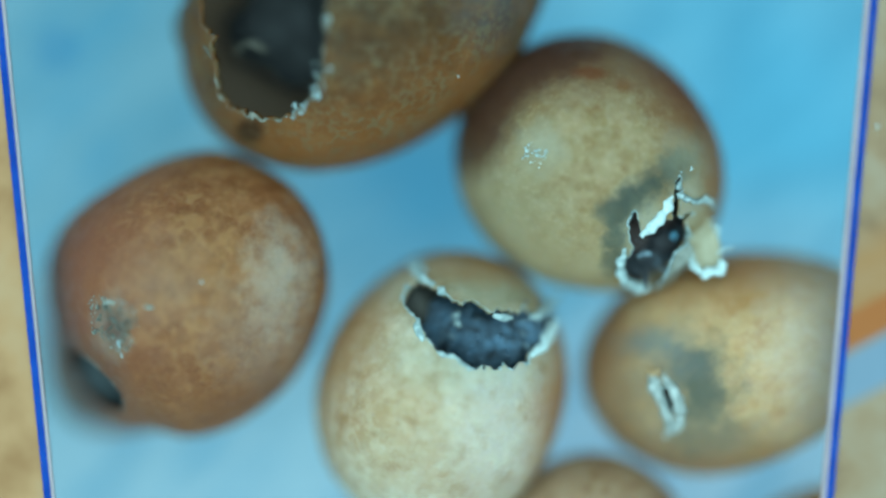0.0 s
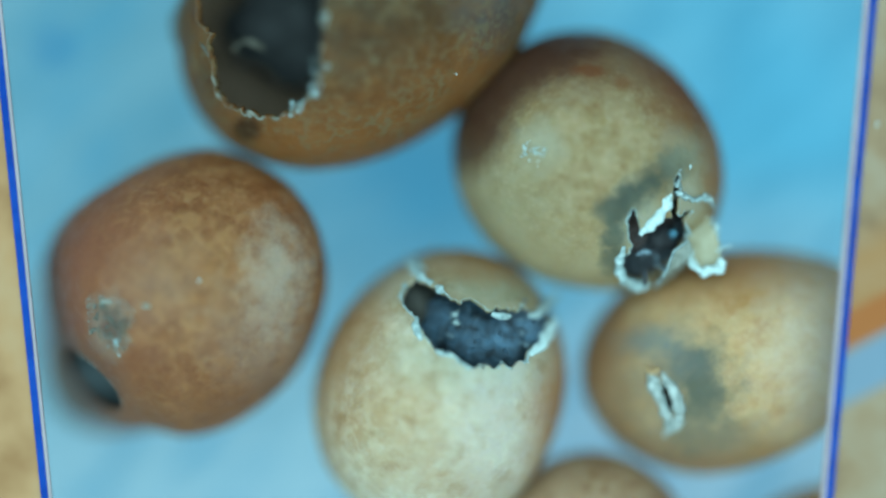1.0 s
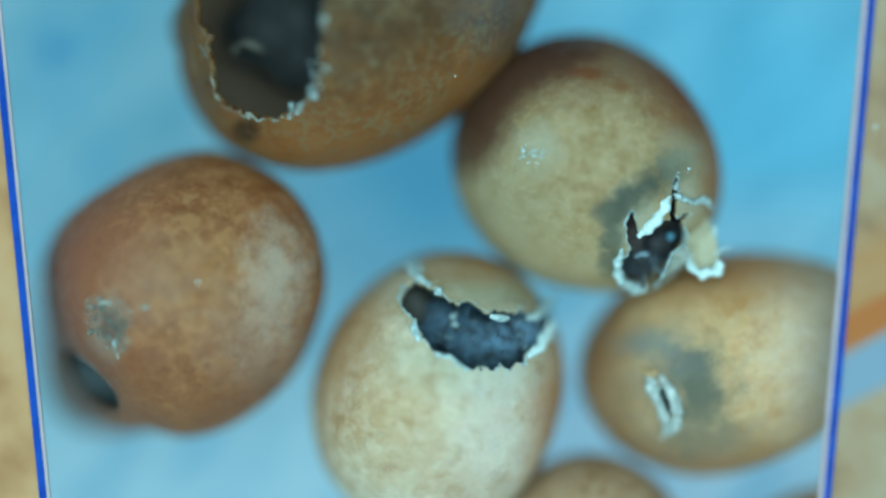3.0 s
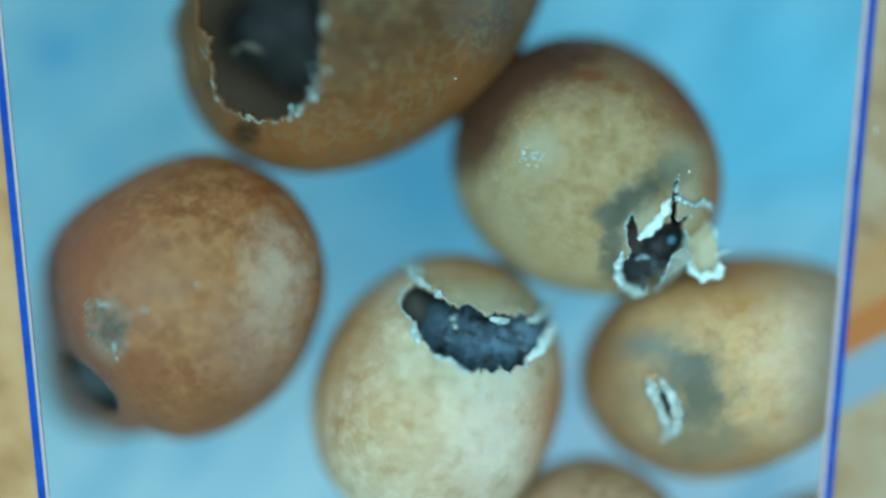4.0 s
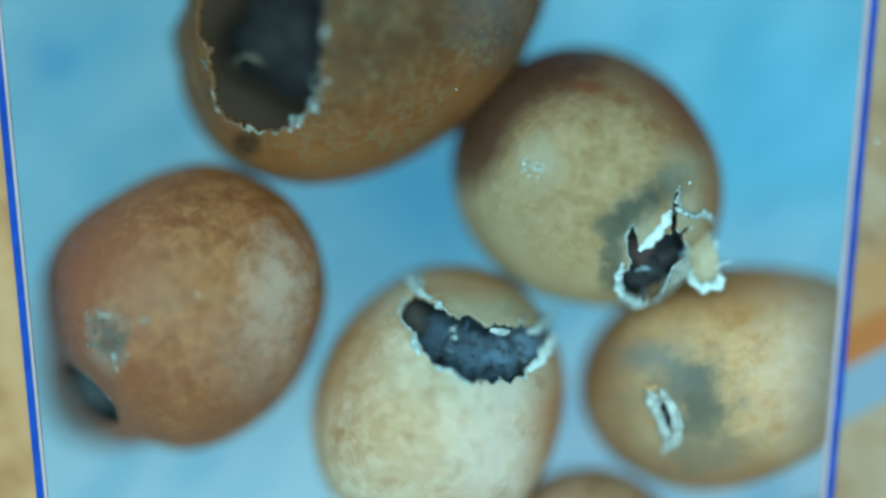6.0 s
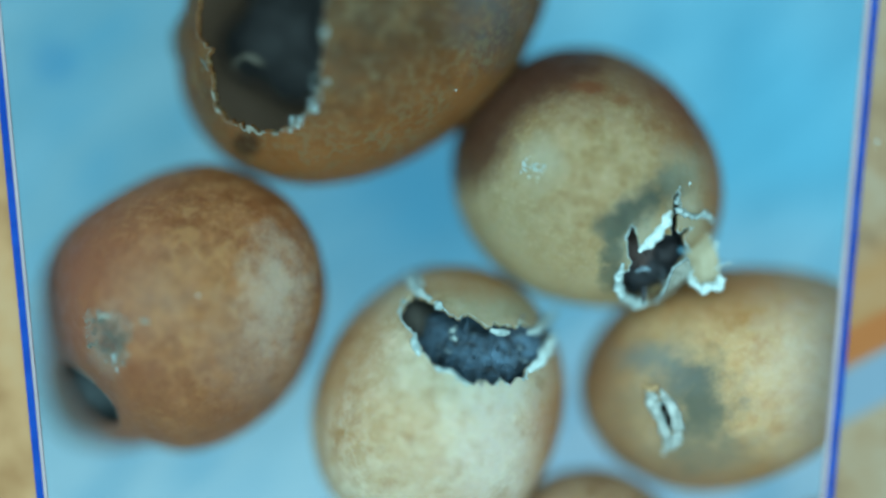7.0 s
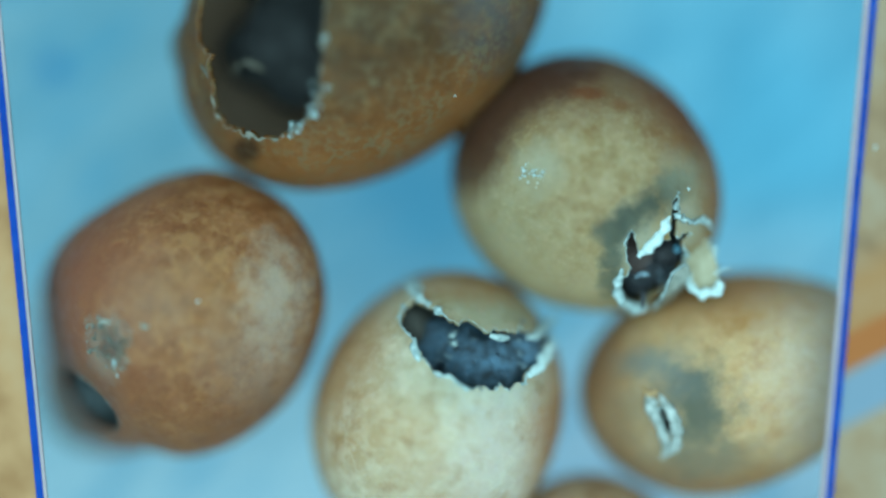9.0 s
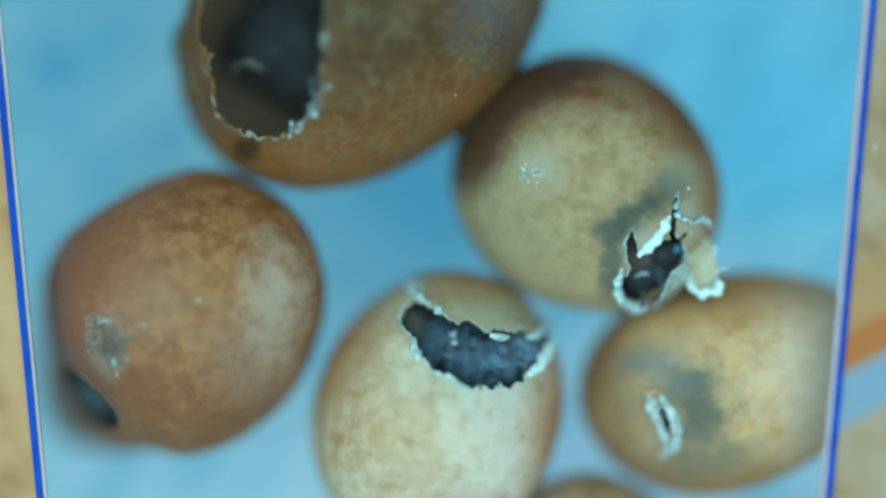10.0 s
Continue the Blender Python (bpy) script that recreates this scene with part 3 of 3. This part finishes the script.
def torn_egg():
    """Buff egg, brown and painted with shade at its far side, torn open at one end with a larva pushing out."""
    x, y = 1.625, 0.947
    size, turn = (1.535, 1.395, 1.40), -33
    lean, swells = ((60, 0.7, 0.5),), ((60, 40, 0.03),)
    at = placed(x, y, size, turn, lean)
    egg = egg_thing(x, y, "buff insect egg torn open, brown with painted shade at one side")
    mat = shell_material("buff_shell", (0.190, 0.112, 0.046), (0.220, 0.147, 0.070), (0.242, 0.174, 0.098), [
        # whitish haze round the grains, painted into the shell
        ((-0.62, 0.13, 2.6), (0.20, 0.24, 1.5), (0.29, 0.28, 0.215), 0.5, 0.6, 0.8),
        ((-0.95, -0.45, 2.0), (0.5, 0.7, 1.5), (0.245, 0.208, 0.128), 0.5, 0.7, 0.4),
        # lower edge painted paler, for light bounced up from the tissue
        ((-0.25, -1.15, 1.5), (0.7, 0.45, 1.5), (0.31, 0.225, 0.125), 0.6, 0.7, 0.5),
        # brown far side, with the hollow egg's shadow painted into it
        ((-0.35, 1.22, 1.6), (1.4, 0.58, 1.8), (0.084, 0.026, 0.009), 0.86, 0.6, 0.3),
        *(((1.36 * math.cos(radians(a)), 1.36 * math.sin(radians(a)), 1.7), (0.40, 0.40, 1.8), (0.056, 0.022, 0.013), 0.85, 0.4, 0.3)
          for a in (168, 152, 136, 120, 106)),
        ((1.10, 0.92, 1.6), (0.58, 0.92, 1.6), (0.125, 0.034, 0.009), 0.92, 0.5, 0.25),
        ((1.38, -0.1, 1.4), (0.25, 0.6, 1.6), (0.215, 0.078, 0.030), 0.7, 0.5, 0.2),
        ((-0.08, 0.93, 2.3), (0.16, 0.07, 1.6), (0.120, 0.034, 0.011), 0.7, 0.5, 0.9),
        ((0.28, 0.80, 2.3), (0.11, 0.07, 1.6), (0.140, 0.048, 0.016), 0.6, 0.5, 0.9),
        ((0.40, -0.62, 2.3), (0.26, 0.36, 1.5), (0.25, 0.23, 0.165), 0.8, 0.4, 0.5),
        ((0.95, -0.42, 2.0), (0.20, 0.25, 1.5), (0.28, 0.25, 0.18), 0.7, 0.4, 0.5),
        *(((0.17 + 0.66 * k, -0.53 + 0.49 * k, 2.4), (0.17, 0.15, 1.2), (0.042, 0.049, 0.038), 0.8, 0.45, 1.0) for k in (0.0, 0.25, 0.5, 0.75, 1.0)),
        *(((0.15 + 0.03 * k, -0.64 - 0.40 * k, 2.3), (0.12, 0.16, 1.2), (0.065, 0.071, 0.053), 0.75, 0.45, 1.0) for k in (0.0, 0.5, 1.0)),
        ((0.92, 0.02, 2.2), (0.26, 0.26, 0.8), (0.20, 0.19, 0.135), 0.6, 0.6, 0.7)], fleck=0.3, gloss=0.07)
    def plan(q):
        return q[0] - x, q[1] - y
    def level(*q):
        return [(u - x, w - y, h) for (u, w), h in q]
    forms = [(*plan((2.276, 0.000)), 0.43, 0.24, 44), (*plan((2.023, 0.163)), 0.07, 0.21, 10),
             (*plan((2.457, 0.548)), 0.045, 0.32, -4), (*plan((2.072, -0.151)), 0.17, 0.15, 0),
             (*plan((2.560, 0.332)), 0.13, 0.045, 40)]
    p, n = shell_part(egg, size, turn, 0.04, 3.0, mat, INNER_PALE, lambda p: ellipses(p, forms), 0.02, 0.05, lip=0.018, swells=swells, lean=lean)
    shapes = [
        ("flap", level(((2.743, 0.482), 2.0), ((2.778, 0.127), 2.12), ((2.833, -0.200), 2.14)), (0.08, 0.19, 0.17), (1, -0.1, -0.25), 0.2, FLAP, "peeled pale shell flap"),
        ("flap", at(((2.53, 0.02), 0.22), ((2.52, -0.176), 0.34), ((2.40, -0.36), 0.45)), (0.09, 0.19, 0.13), (1, 0.7, -0.2), 0.2, CRUST_PALE, "small grey shell flap")]
    for k, (name, line, widths, across, curl, m, tag) in enumerate(shapes):
        (w, faces, slots), rim, rim_n = peel(line, widths, across, curl, 0.03, 3.0 + k)
        flap = mesh_part(name, w, faces, [m, INNER_PALE, TORN], egg, tag, slots)
        if k == 0:
            mesh_part("pale_rim", *lip_line(rim, rim_n, 0.02, 8.0), [TORN], flap, "white torn rim")
    for line, r in (
            (at(((1.914, 0.030), 0.0), ((1.871, -0.151), 0.02), ((1.935, -0.309), 0.12), ((2.097, -0.408), 0.25), ((2.207, -0.372), 0.25)), (0.015, 0.05, 0.048, 0.055, 0.06, 0.03)),
            (level(((2.626, 0.066), 2.16), ((2.674, -0.151), 2.18), ((2.777, -0.248), 2.2), ((2.910, -0.205), 2.2), ((2.994, -0.115), 2.22)), (0.012, 0.03, 0.04, 0.06, 0.045)),
            (at(((2.397, 0.577), 0.0), ((2.308, 0.399), 0.02), ((2.189, 0.256), 0.02), ((2.080, 0.149), 0.0)), (0.03, 0.055, 0.06, 0.055, 0.035)),
            (level(((2.912, 0.297), 2.1), ((2.948, 0.176), 2.12)), (0.015, 0.035, 0.02))):
        swell("lip", line, r, egg, CRYSTAL if r[-1] in (0.045, 0.035) else TORN, "thick white torn lip", line[0][0] * 7, 60, 0.6)
    edge = curve(at(((2.455, 0.74), 0.01), ((2.50, 0.604), 0.02), ((2.631, 0.53), 0.02), ((2.815, 0.552), 0.04), ((2.90, 0.469), 0.05)), 70)
    mesh_part("crumbs", *crumbs(edge, np.tile((0, 0, 1.0), (70, 1)), 0.85, 0.019, 41, 0.016), [TORN], egg, "pale crumbs along the tear")
    swell("hair", level(((2.922, -0.030), 2.2), ((2.994, 0.012), 2.2), ((3.103, 0.042), 2.18)), (0.012, 0.01, 0.005), egg, CRYSTAL, "fine pale hair", 1.0, 12, 0.1)
    v, f = BALL_LOW
    k = plan((2.207, 0.201))
    mesh_part("lining", v * (0.34, 0.28, 0.22) * (1 + lumps(v, 2, 0.2, 5.0))[:, None] + (k[0], k[1], 1.86), f, [MAROON], egg, "dark maroon lining under the tear")
    swell("fibre", level(((2.060, -0.066), 2.27), ((2.132, -0.030), 2.3), ((2.222, -0.042), 2.27)), (0.012, 0.03, 0.03, 0.012), egg, LARVA_PALE, "blue-grey fibre across the tear", 1.0, 12, 0.1)
    swell("thorn", level(((2.167, -0.223), 2.2), ((2.155, -0.320), 2.22), ((2.149, -0.404), 2.2)), (0.03, 0.022, 0.015), egg, LARVA_DARK, "dark thorn over the lip", 1.0, 12, 0.1)
    rng = np.random.RandomState(9)
    s = np.array(plan((0.953, 1.012)))
    v, f = egg_points(size, turn, 0.04, 3.0, BALL_FINE)
    nn = normals_of(v, f)
    d = ellipses(v[:, :2], [(s[0], s[1], 0.11, 0.15, 20)])
    pick = rng.choice(np.where((d < 0) & (v[:, 2] > 1.5))[0], 42)
    mesh_part("crystals", *crumbs(v[pick], nn[pick], 1.0, 0.013, 9, 0.02), [CRYSTAL], egg, "tiny glittering white grains")


def lidded_egg():
    """Pale egg whose cap stands ajar over the larva inside."""
    x, y = -0.025, -1.556
    egg = egg_thing(x, y, "pale cream insect egg with its cap ajar")
    mat = shell_material("cream_shell", (0.298, 0.182, 0.086), (0.352, 0.252, 0.150), (0.392, 0.314, 0.225), [
        # orange-brown sides, with the falloff of light at the edges painted in
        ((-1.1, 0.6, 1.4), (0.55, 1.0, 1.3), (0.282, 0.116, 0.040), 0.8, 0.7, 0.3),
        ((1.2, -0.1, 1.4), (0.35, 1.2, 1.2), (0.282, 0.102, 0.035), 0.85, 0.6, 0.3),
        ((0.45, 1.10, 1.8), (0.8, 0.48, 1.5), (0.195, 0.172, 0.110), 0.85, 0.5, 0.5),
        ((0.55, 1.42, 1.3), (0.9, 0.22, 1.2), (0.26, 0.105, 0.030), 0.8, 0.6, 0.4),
        ((0.45, 0.42, 2.6), (0.75, 0.32, 0.8), (0.28, 0.30, 0.235), 0.65, 0.7, 0.7),
        # broad lamp highlight on the lower shell, painted pale
        ((0.1, -0.9, 2.4), (0.75, 0.55, 1.5), (0.44, 0.38, 0.31), 0.45, 0.7, 1.0),
        ((-0.35, -0.25, 2.5), (0.35, 0.55, 1.5), (0.335, 0.185, 0.075), 0.42, 0.8, 1.0),
        ((0.25, -0.95, 2.3), (0.3, 0.35, 1.5), (0.30, 0.155, 0.062), 0.4, 0.8, 1.0),
        # second pale highlight, painted right of the middle
        ((0.60, -0.25, 2.4), (0.35, 0.7, 1.5), (0.45, 0.40, 0.375), 0.45, 0.8, 1.2)], fleck=0.2, gloss=0.2, net=0.45, grain=5.0, stain=0.75)
    size, turn = (1.58, 1.36, 1.40), 69
    at = placed(x, y, size, turn)
    c = np.array((0.436, -0.544)) - (x, y)
    form = [(c[0], c[1], 0.80, 0.69, -14), (-0.195 - x, -0.515 - y, 0.23, 0.215, 0)]
    lid_from, lid_x = np.array((-0.371, -0.245)) - (x, y), 0.53

    def lid_line(p):
        u = p[:, 0] - lid_from[0]
        return p[:, 1] - (lid_from[1] - 0.45 * (1 - np.exp(-np.maximum(u, -0.3) / lid_x)))

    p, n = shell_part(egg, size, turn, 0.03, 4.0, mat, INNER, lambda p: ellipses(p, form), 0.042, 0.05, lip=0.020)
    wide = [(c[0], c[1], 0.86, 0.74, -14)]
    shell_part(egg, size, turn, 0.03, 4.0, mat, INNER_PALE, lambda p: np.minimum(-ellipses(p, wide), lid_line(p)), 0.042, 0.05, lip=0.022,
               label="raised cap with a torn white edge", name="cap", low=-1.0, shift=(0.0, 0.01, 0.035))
    v, f = BALL_LOW
    k = np.array((-0.299, -0.634)) - (x, y)
    mesh_part("lining", v * (0.24, 0.30, 0.3) * (1 + lumps(v, 2, 0.2, 3.0))[:, None] + (k[0], k[1], 1.82), f, [LINING], egg, "dull brown inner lining")
    k = np.array((0.98, -0.80)) - (x, y)
    mesh_part("lining", v * (0.13, 0.15, 0.25) * (1 + lumps(v, 2, 0.2, 6.0))[:, None] + (k[0], k[1], 1.80), f, [INNER_BROWN], egg, "brown inner wall beside the opening")
    mesh_part("torn_edge", *crumbs(p, n, 0.06, 0.018, 4, 0.018), [TORN], egg, "pale torn crumbs")
    for line, r in (
            (at(((-0.385, -0.075), 0.10), ((-0.345, -0.165), 0.10), ((-0.27, -0.25), 0.07), ((-0.115, -0.375), 0.03)), (0.025, 0.05, 0.05, 0.045, 0.025)),
            (at(((-0.27, -0.10), 0.08), ((-0.24, -0.17), 0.08), ((-0.17, -0.22), 0.05)), (0.012, 0.028, 0.022, 0.01)),
            (at(((0.512, -0.684), 0.03), ((0.601, -0.702), 0.04), ((0.720, -0.708), 0.02)), (0.02, 0.045, 0.02)),
            (at(((0.921, -1.118), 0.0), ((1.069, -1.003), 0.03), ((1.177, -0.843), 0.1), ((1.189, -0.722), 0.1)), (0.02, 0.062, 0.06, 0.055, 0.03)),
            (at(((-0.281, -0.711), 0.0), ((-0.275, -0.831), 0.01), ((-0.227, -0.950), 0.0)), (0.012, 0.045, 0.03, 0.012)),
            (at(((-0.072, -0.389), 0.04), ((0.006, -0.460), 0.05)), (0.015, 0.045, 0.02)),
            (at(((-0.083, -1.053), 0.0), ((0.012, -1.106), 0.01)), (0.01, 0.035, 0.012)),
            (at(((0.912, -0.718), 0.02), ((1.050, -0.670), 0.06), ((1.25, -0.50), 0.14)), (0.015, 0.04, 0.05, 0.03))):
        swell("lip", line, r, egg, CRYSTAL if max(r) > 0.06 else TORN, "white torn lip", line[0][0] * 5, 26, 0.35, 0.6)


def slit_egg():
    """Tan egg with a white-lipped slit in a grey stain."""
    x, y = 3.30, -1.185
    size, turn = (1.76, 1.19, 1.20), 14
    at = placed(x, y, size, turn)
    egg = egg_thing(x, y, "tan insect egg with a white-lipped slit in grey stain")
    mat = shell_material("tan_shell", (0.335, 0.160, 0.057), (0.395, 0.228, 0.102), (0.42, 0.272, 0.148), [
        # brown edges, with the dimming of the turned-away sides painted in
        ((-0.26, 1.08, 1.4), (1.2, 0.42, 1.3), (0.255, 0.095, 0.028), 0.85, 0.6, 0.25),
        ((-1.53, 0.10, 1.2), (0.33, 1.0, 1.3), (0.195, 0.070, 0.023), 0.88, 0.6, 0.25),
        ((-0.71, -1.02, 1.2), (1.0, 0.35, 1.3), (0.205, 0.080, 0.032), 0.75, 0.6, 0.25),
        # right end painted paler, against the shade of the rail
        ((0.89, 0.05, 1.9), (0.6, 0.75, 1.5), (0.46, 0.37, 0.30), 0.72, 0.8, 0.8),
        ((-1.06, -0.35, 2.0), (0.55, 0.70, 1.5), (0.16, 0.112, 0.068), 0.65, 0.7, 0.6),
        ((-0.545, -0.33, 2.0), (0.34, 0.52, 1.5), (0.105, 0.095, 0.062), 0.82, 0.5, 0.9),
        ((-0.58, -0.28, 2.0), (0.21, 0.36, 1.5), (0.060, 0.058, 0.040), 0.75, 0.5, 1.0),
        ((-0.73, -0.02, 2.0), (0.26, 0.16, 1.5), (0.10, 0.10, 0.085), 0.7, 0.5, 0.6),
        ((-0.41, -0.85, 1.9), (0.5, 0.28, 1.5), (0.15, 0.115, 0.075), 0.7, 0.6, 0.6),
        ((-1.04, 0.20, 2.0), (0.30, 0.14, 0.9), (0.12, 0.135, 0.125), 0.75, 0.6, 0.6)], fleck=0.15, gloss=0.2, net=0.25, stain=0.15, grain=4.5)
    c = np.array((2.414, -1.620)) - (x, y)
    forms = [(c[0], c[1], 0.035, 0.16, 16), (c[0] - 0.045, c[1] + 0.1, 0.045, 0.07, 20)]
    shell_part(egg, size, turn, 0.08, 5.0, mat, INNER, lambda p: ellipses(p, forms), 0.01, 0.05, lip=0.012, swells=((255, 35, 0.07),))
    for line, r in (
            (at(((2.20, -1.29), 0.0), ((2.27, -1.48), 0.01), ((2.36, -1.68), 0.01), ((2.42, -1.90), 0.01), ((2.40, -2.10), 0.0)), (0.012, 0.058, 0.07, 0.062, 0.062, 0.055, 0.045, 0.015)),
            (at(((2.33, -1.31), 0.0), ((2.45, -1.49), 0.01), ((2.515, -1.68), 0.01), ((2.525, -1.86), 0.01), ((2.44, -1.98), 0.0)), (0.015, 0.058, 0.055, 0.062, 0.058, 0.05, 0.02))):
        swell("lip", line, r, egg, WEATHERED, "white raised slit lip", line[0][0] * 5, 40, 0.4)
    swell("flake", at(((2.160, -1.256), 0.01), ((2.232, -1.316), 0.02), ((2.317, -1.280), 0.01)), (0.015, 0.035, 0.02), egg, FLAKE, "small rust-brown flake", 2.0, 14)


def plain_egg(px, py, size, turn, seed, label, tones):
    egg = egg_thing(px, py, label)
    mat = shell_material("plain_shell", *tones, [], fleck=0.3)
    shell_part(egg, size, turn, 0.02, seed, mat, level=ball(6))


def specks(px, py, z, count, size, seed):
    """A few bright dust grains lying on a shell."""
    rng = np.random.RandomState(seed)
    p = np.stack([rng.randn(count) * 0.02, rng.randn(count) * 0.02, np.zeros(count)], axis=1)
    ob = mesh_part("dust_grain", *crumbs(p, np.tile((0, 0, 1.0), (count, 1)), 1.0, size, seed, 0.0), [CRYSTAL])
    ob.location = (px * MM, py * MM, z * MM)
    tagged(ob, label="tiny white dust grain lying on a surface", category="dust grain", group="dust")


brown_egg()
hollow_egg()
torn_egg()
lidded_egg()
slit_egg()
plain_egg(1.60, -3.715, (1.46, 1.27, 1.25), 80, 7.0, "tan insect egg with brown sides, unbroken",
          ((0.185, 0.085, 0.042), (0.25, 0.14, 0.072), (0.30, 0.19, 0.115)))
plain_egg(4.575, -3.879, (1.50, 1.25, 1.02), 10, 8.0, "orange-tan insect egg, unbroken",
          ((0.260, 0.112, 0.030), (0.328, 0.150, 0.045), (0.362, 0.189, 0.070)))


for gx, gy, gz, seed in ((4.47, 1.24, 2.905, 5), (0.107, 1.853, 2.475, 1), (0.843, 2.498, 1.962, 2), (3.82, -1.114, 2.27, 3), (2.599, 0.858, 2.46, 4)):
    specks(gx, gy, gz, 2, 0.012, seed)


# ---- the larvae ----
def larva(x, y, line, radii, label, head_at, head_r, seed, skin=None):
    """A dark caterpillar in its egg: head and bumpy segments along a line, with short bristles."""
    ob = tagged(new("caterpillar"), label=label, category="caterpillar", group="larvae")
    ob.location = (x * MM, y * MM, 0)
    rng = np.random.RandomState(seed)
    pts = curve(line, len(radii))
    v, f = BALL_LOW
    vm, fm = BALL_MID
    for i, (p, r) in enumerate(zip(pts, radii)):
        q = v * r * np.array([1.0, 1.0, 0.9])
        q = q * (1 + lumps(v, 2.2, 0.22, seed + i))[:, None] + p
        seg = mesh_part("segment", q, f, [skin or LARVA], ob)
        n = v[rng.choice(np.where(v[:, 2] > 0.0)[0], 9)]
        pieces = []
        for d in n:
            root = p + d * r * 0.8
            tip = root + (d + rng.randn(3) * 0.3) * r * (0.35 + 0.25 * rng.rand())
            pieces.append(tube(curve([root, (root + tip) / 2, tip], 4), [0.03, 0.024, 0.014, 0.004], 5))
        mesh_part("bristles", *joined(pieces), [skin or LARVA], seg)
    h = vm * head_r * (1 + lumps(vm, 1.6, 0.12, seed))[:, None] + np.array(head_at)
    mesh_part("head", h, fm, [LARVA_HEAD], ob, "glossy black head")
    return ob


def curled_larva():
    x, y = 0.311, -0.908
    ob = larva(x, y, [(-0.45, 0.02, 1.7), (-0.25, 0.08, 1.9), (0.02, -0.08, 2.0), (0.32, -0.10, 2.02), (0.52, 0.08, 1.9), (0.35, 0.25, 1.75), (0.0, 0.2, 1.7)],
               (0.32, 0.33, 0.31, 0.33, 0.32, 0.30, 0.31, 0.28, 0.30), "dark blue-black caterpillar curled inside the open egg", (-0.25, -0.1, 1.9), 0.2, 11)
    rng = np.random.RandomState(12)
    p = np.stack([rng.uniform(-0.35, 0.6, 46), rng.uniform(-0.28, 0.2, 46), np.full(46, 2.20)], axis=1)
    mesh_part("mottle", *crumbs(p, np.tile((0, 0, 1.0), (46, 1)), 1.0, 0.018, 13, 0.02), [LARVA_PALE], ob, "small pale blue-grey flecks")
    a = np.array((0.121, -0.694)) - (x, y)
    mesh_part("plate", *crumbs(np.array([[a[0], a[1], 2.25], [a[0] + 0.01, a[1] - 0.09, 2.22]]), np.tile((0, 0, 1.0), (2, 1)), 1.0, 0.042, 3, 0.0), [TORN], ob, "white plate")
    return ob


def emerging_larva():
    x, y = 2.251, 0.006
    ob = larva(x, y, [(-0.16, -0.14, -0.06), (0.02, -0.0, 0.0), (0.18, 0.18, -0.02)], (0.20, 0.24, 0.22),
               "dark glossy caterpillar pushing out of the torn egg", (0.10, 0.10, 0.06), 0.22, 21, LARVA_DARK)
    ob.location = (x * MM, y * MM, 1.86 * MM)
    mesh_part("eye", *tube(curve([(0.20, 0.12, 0.235), (0.215, 0.16, 0.245), (0.21, 0.2, 0.235)], 7), (0.01, 0.035, 0.042, 0.045, 0.04, 0.03, 0.01), 10, 1.0, 0.1), [EYE], ob, "blue-grey glinting eye")
    rng = np.random.RandomState(22)
    p = np.stack([rng.uniform(0.02, 0.22, 14), rng.uniform(-0.2, -0.02, 14), np.full(14, 0.2)], axis=1)
    mesh_part("mottle", *crumbs(p, np.tile((0, 0, 1.0), (14, 1)), 1.0, 0.016, 23, 0.02), [LARVA_PALE], ob, "pale blue flecks")
    return ob


curled = curled_larva()
emerging = emerging_larva()


def motions():
    x, y = 2.251, 0.006
    rows = [(0.0, 0.0, 0.0, 0), (1.0, 0.0, 0.005, 1), (2.0, 0.0, 0.01, 2), (2.7, -0.01, 0.0, 1), (3.8, -0.01, 0.0, 3), (4.8, 0.0, 0.0, 4),
            (5.3, 0.02, 0.03, 22), (5.7, 0.03, 0.04, 30), (6.8, 0.05, 0.05, 28), (7.3, 0.05, 0.09, 6), (8.0, 0.05, 0.09, 14), (8.6, 0.05, 0.10, 10),
            (9.3, 0.05, 0.10, 5), (10.0, 0.05, 0.095, 6)]
    axis = Vector((1, 0.9, 0)).normalized()
    walk(emerging, [(t, Matrix.Translation(((x + dx) * MM, (y + dy) * MM, 1.86 * MM)) @ Matrix.Rotation(radians(turn), 4, axis)) for t, dx, dy, turn in rows])
    x, y = 0.311, -0.908
    walk(curled, [(t, pose((x + dx) * MM, (y + dy) * MM, 0, 0, 0, turn)) for t, dx, dy, turn in (
        (0.0, 0, 0, 0), (2.5, 0.005, -0.005, 0.6), (5.0, 0, 0.004, -0.4), (7.5, -0.004, 0, 0.5), (10.0, 0.002, 0.004, 0))])


motions()
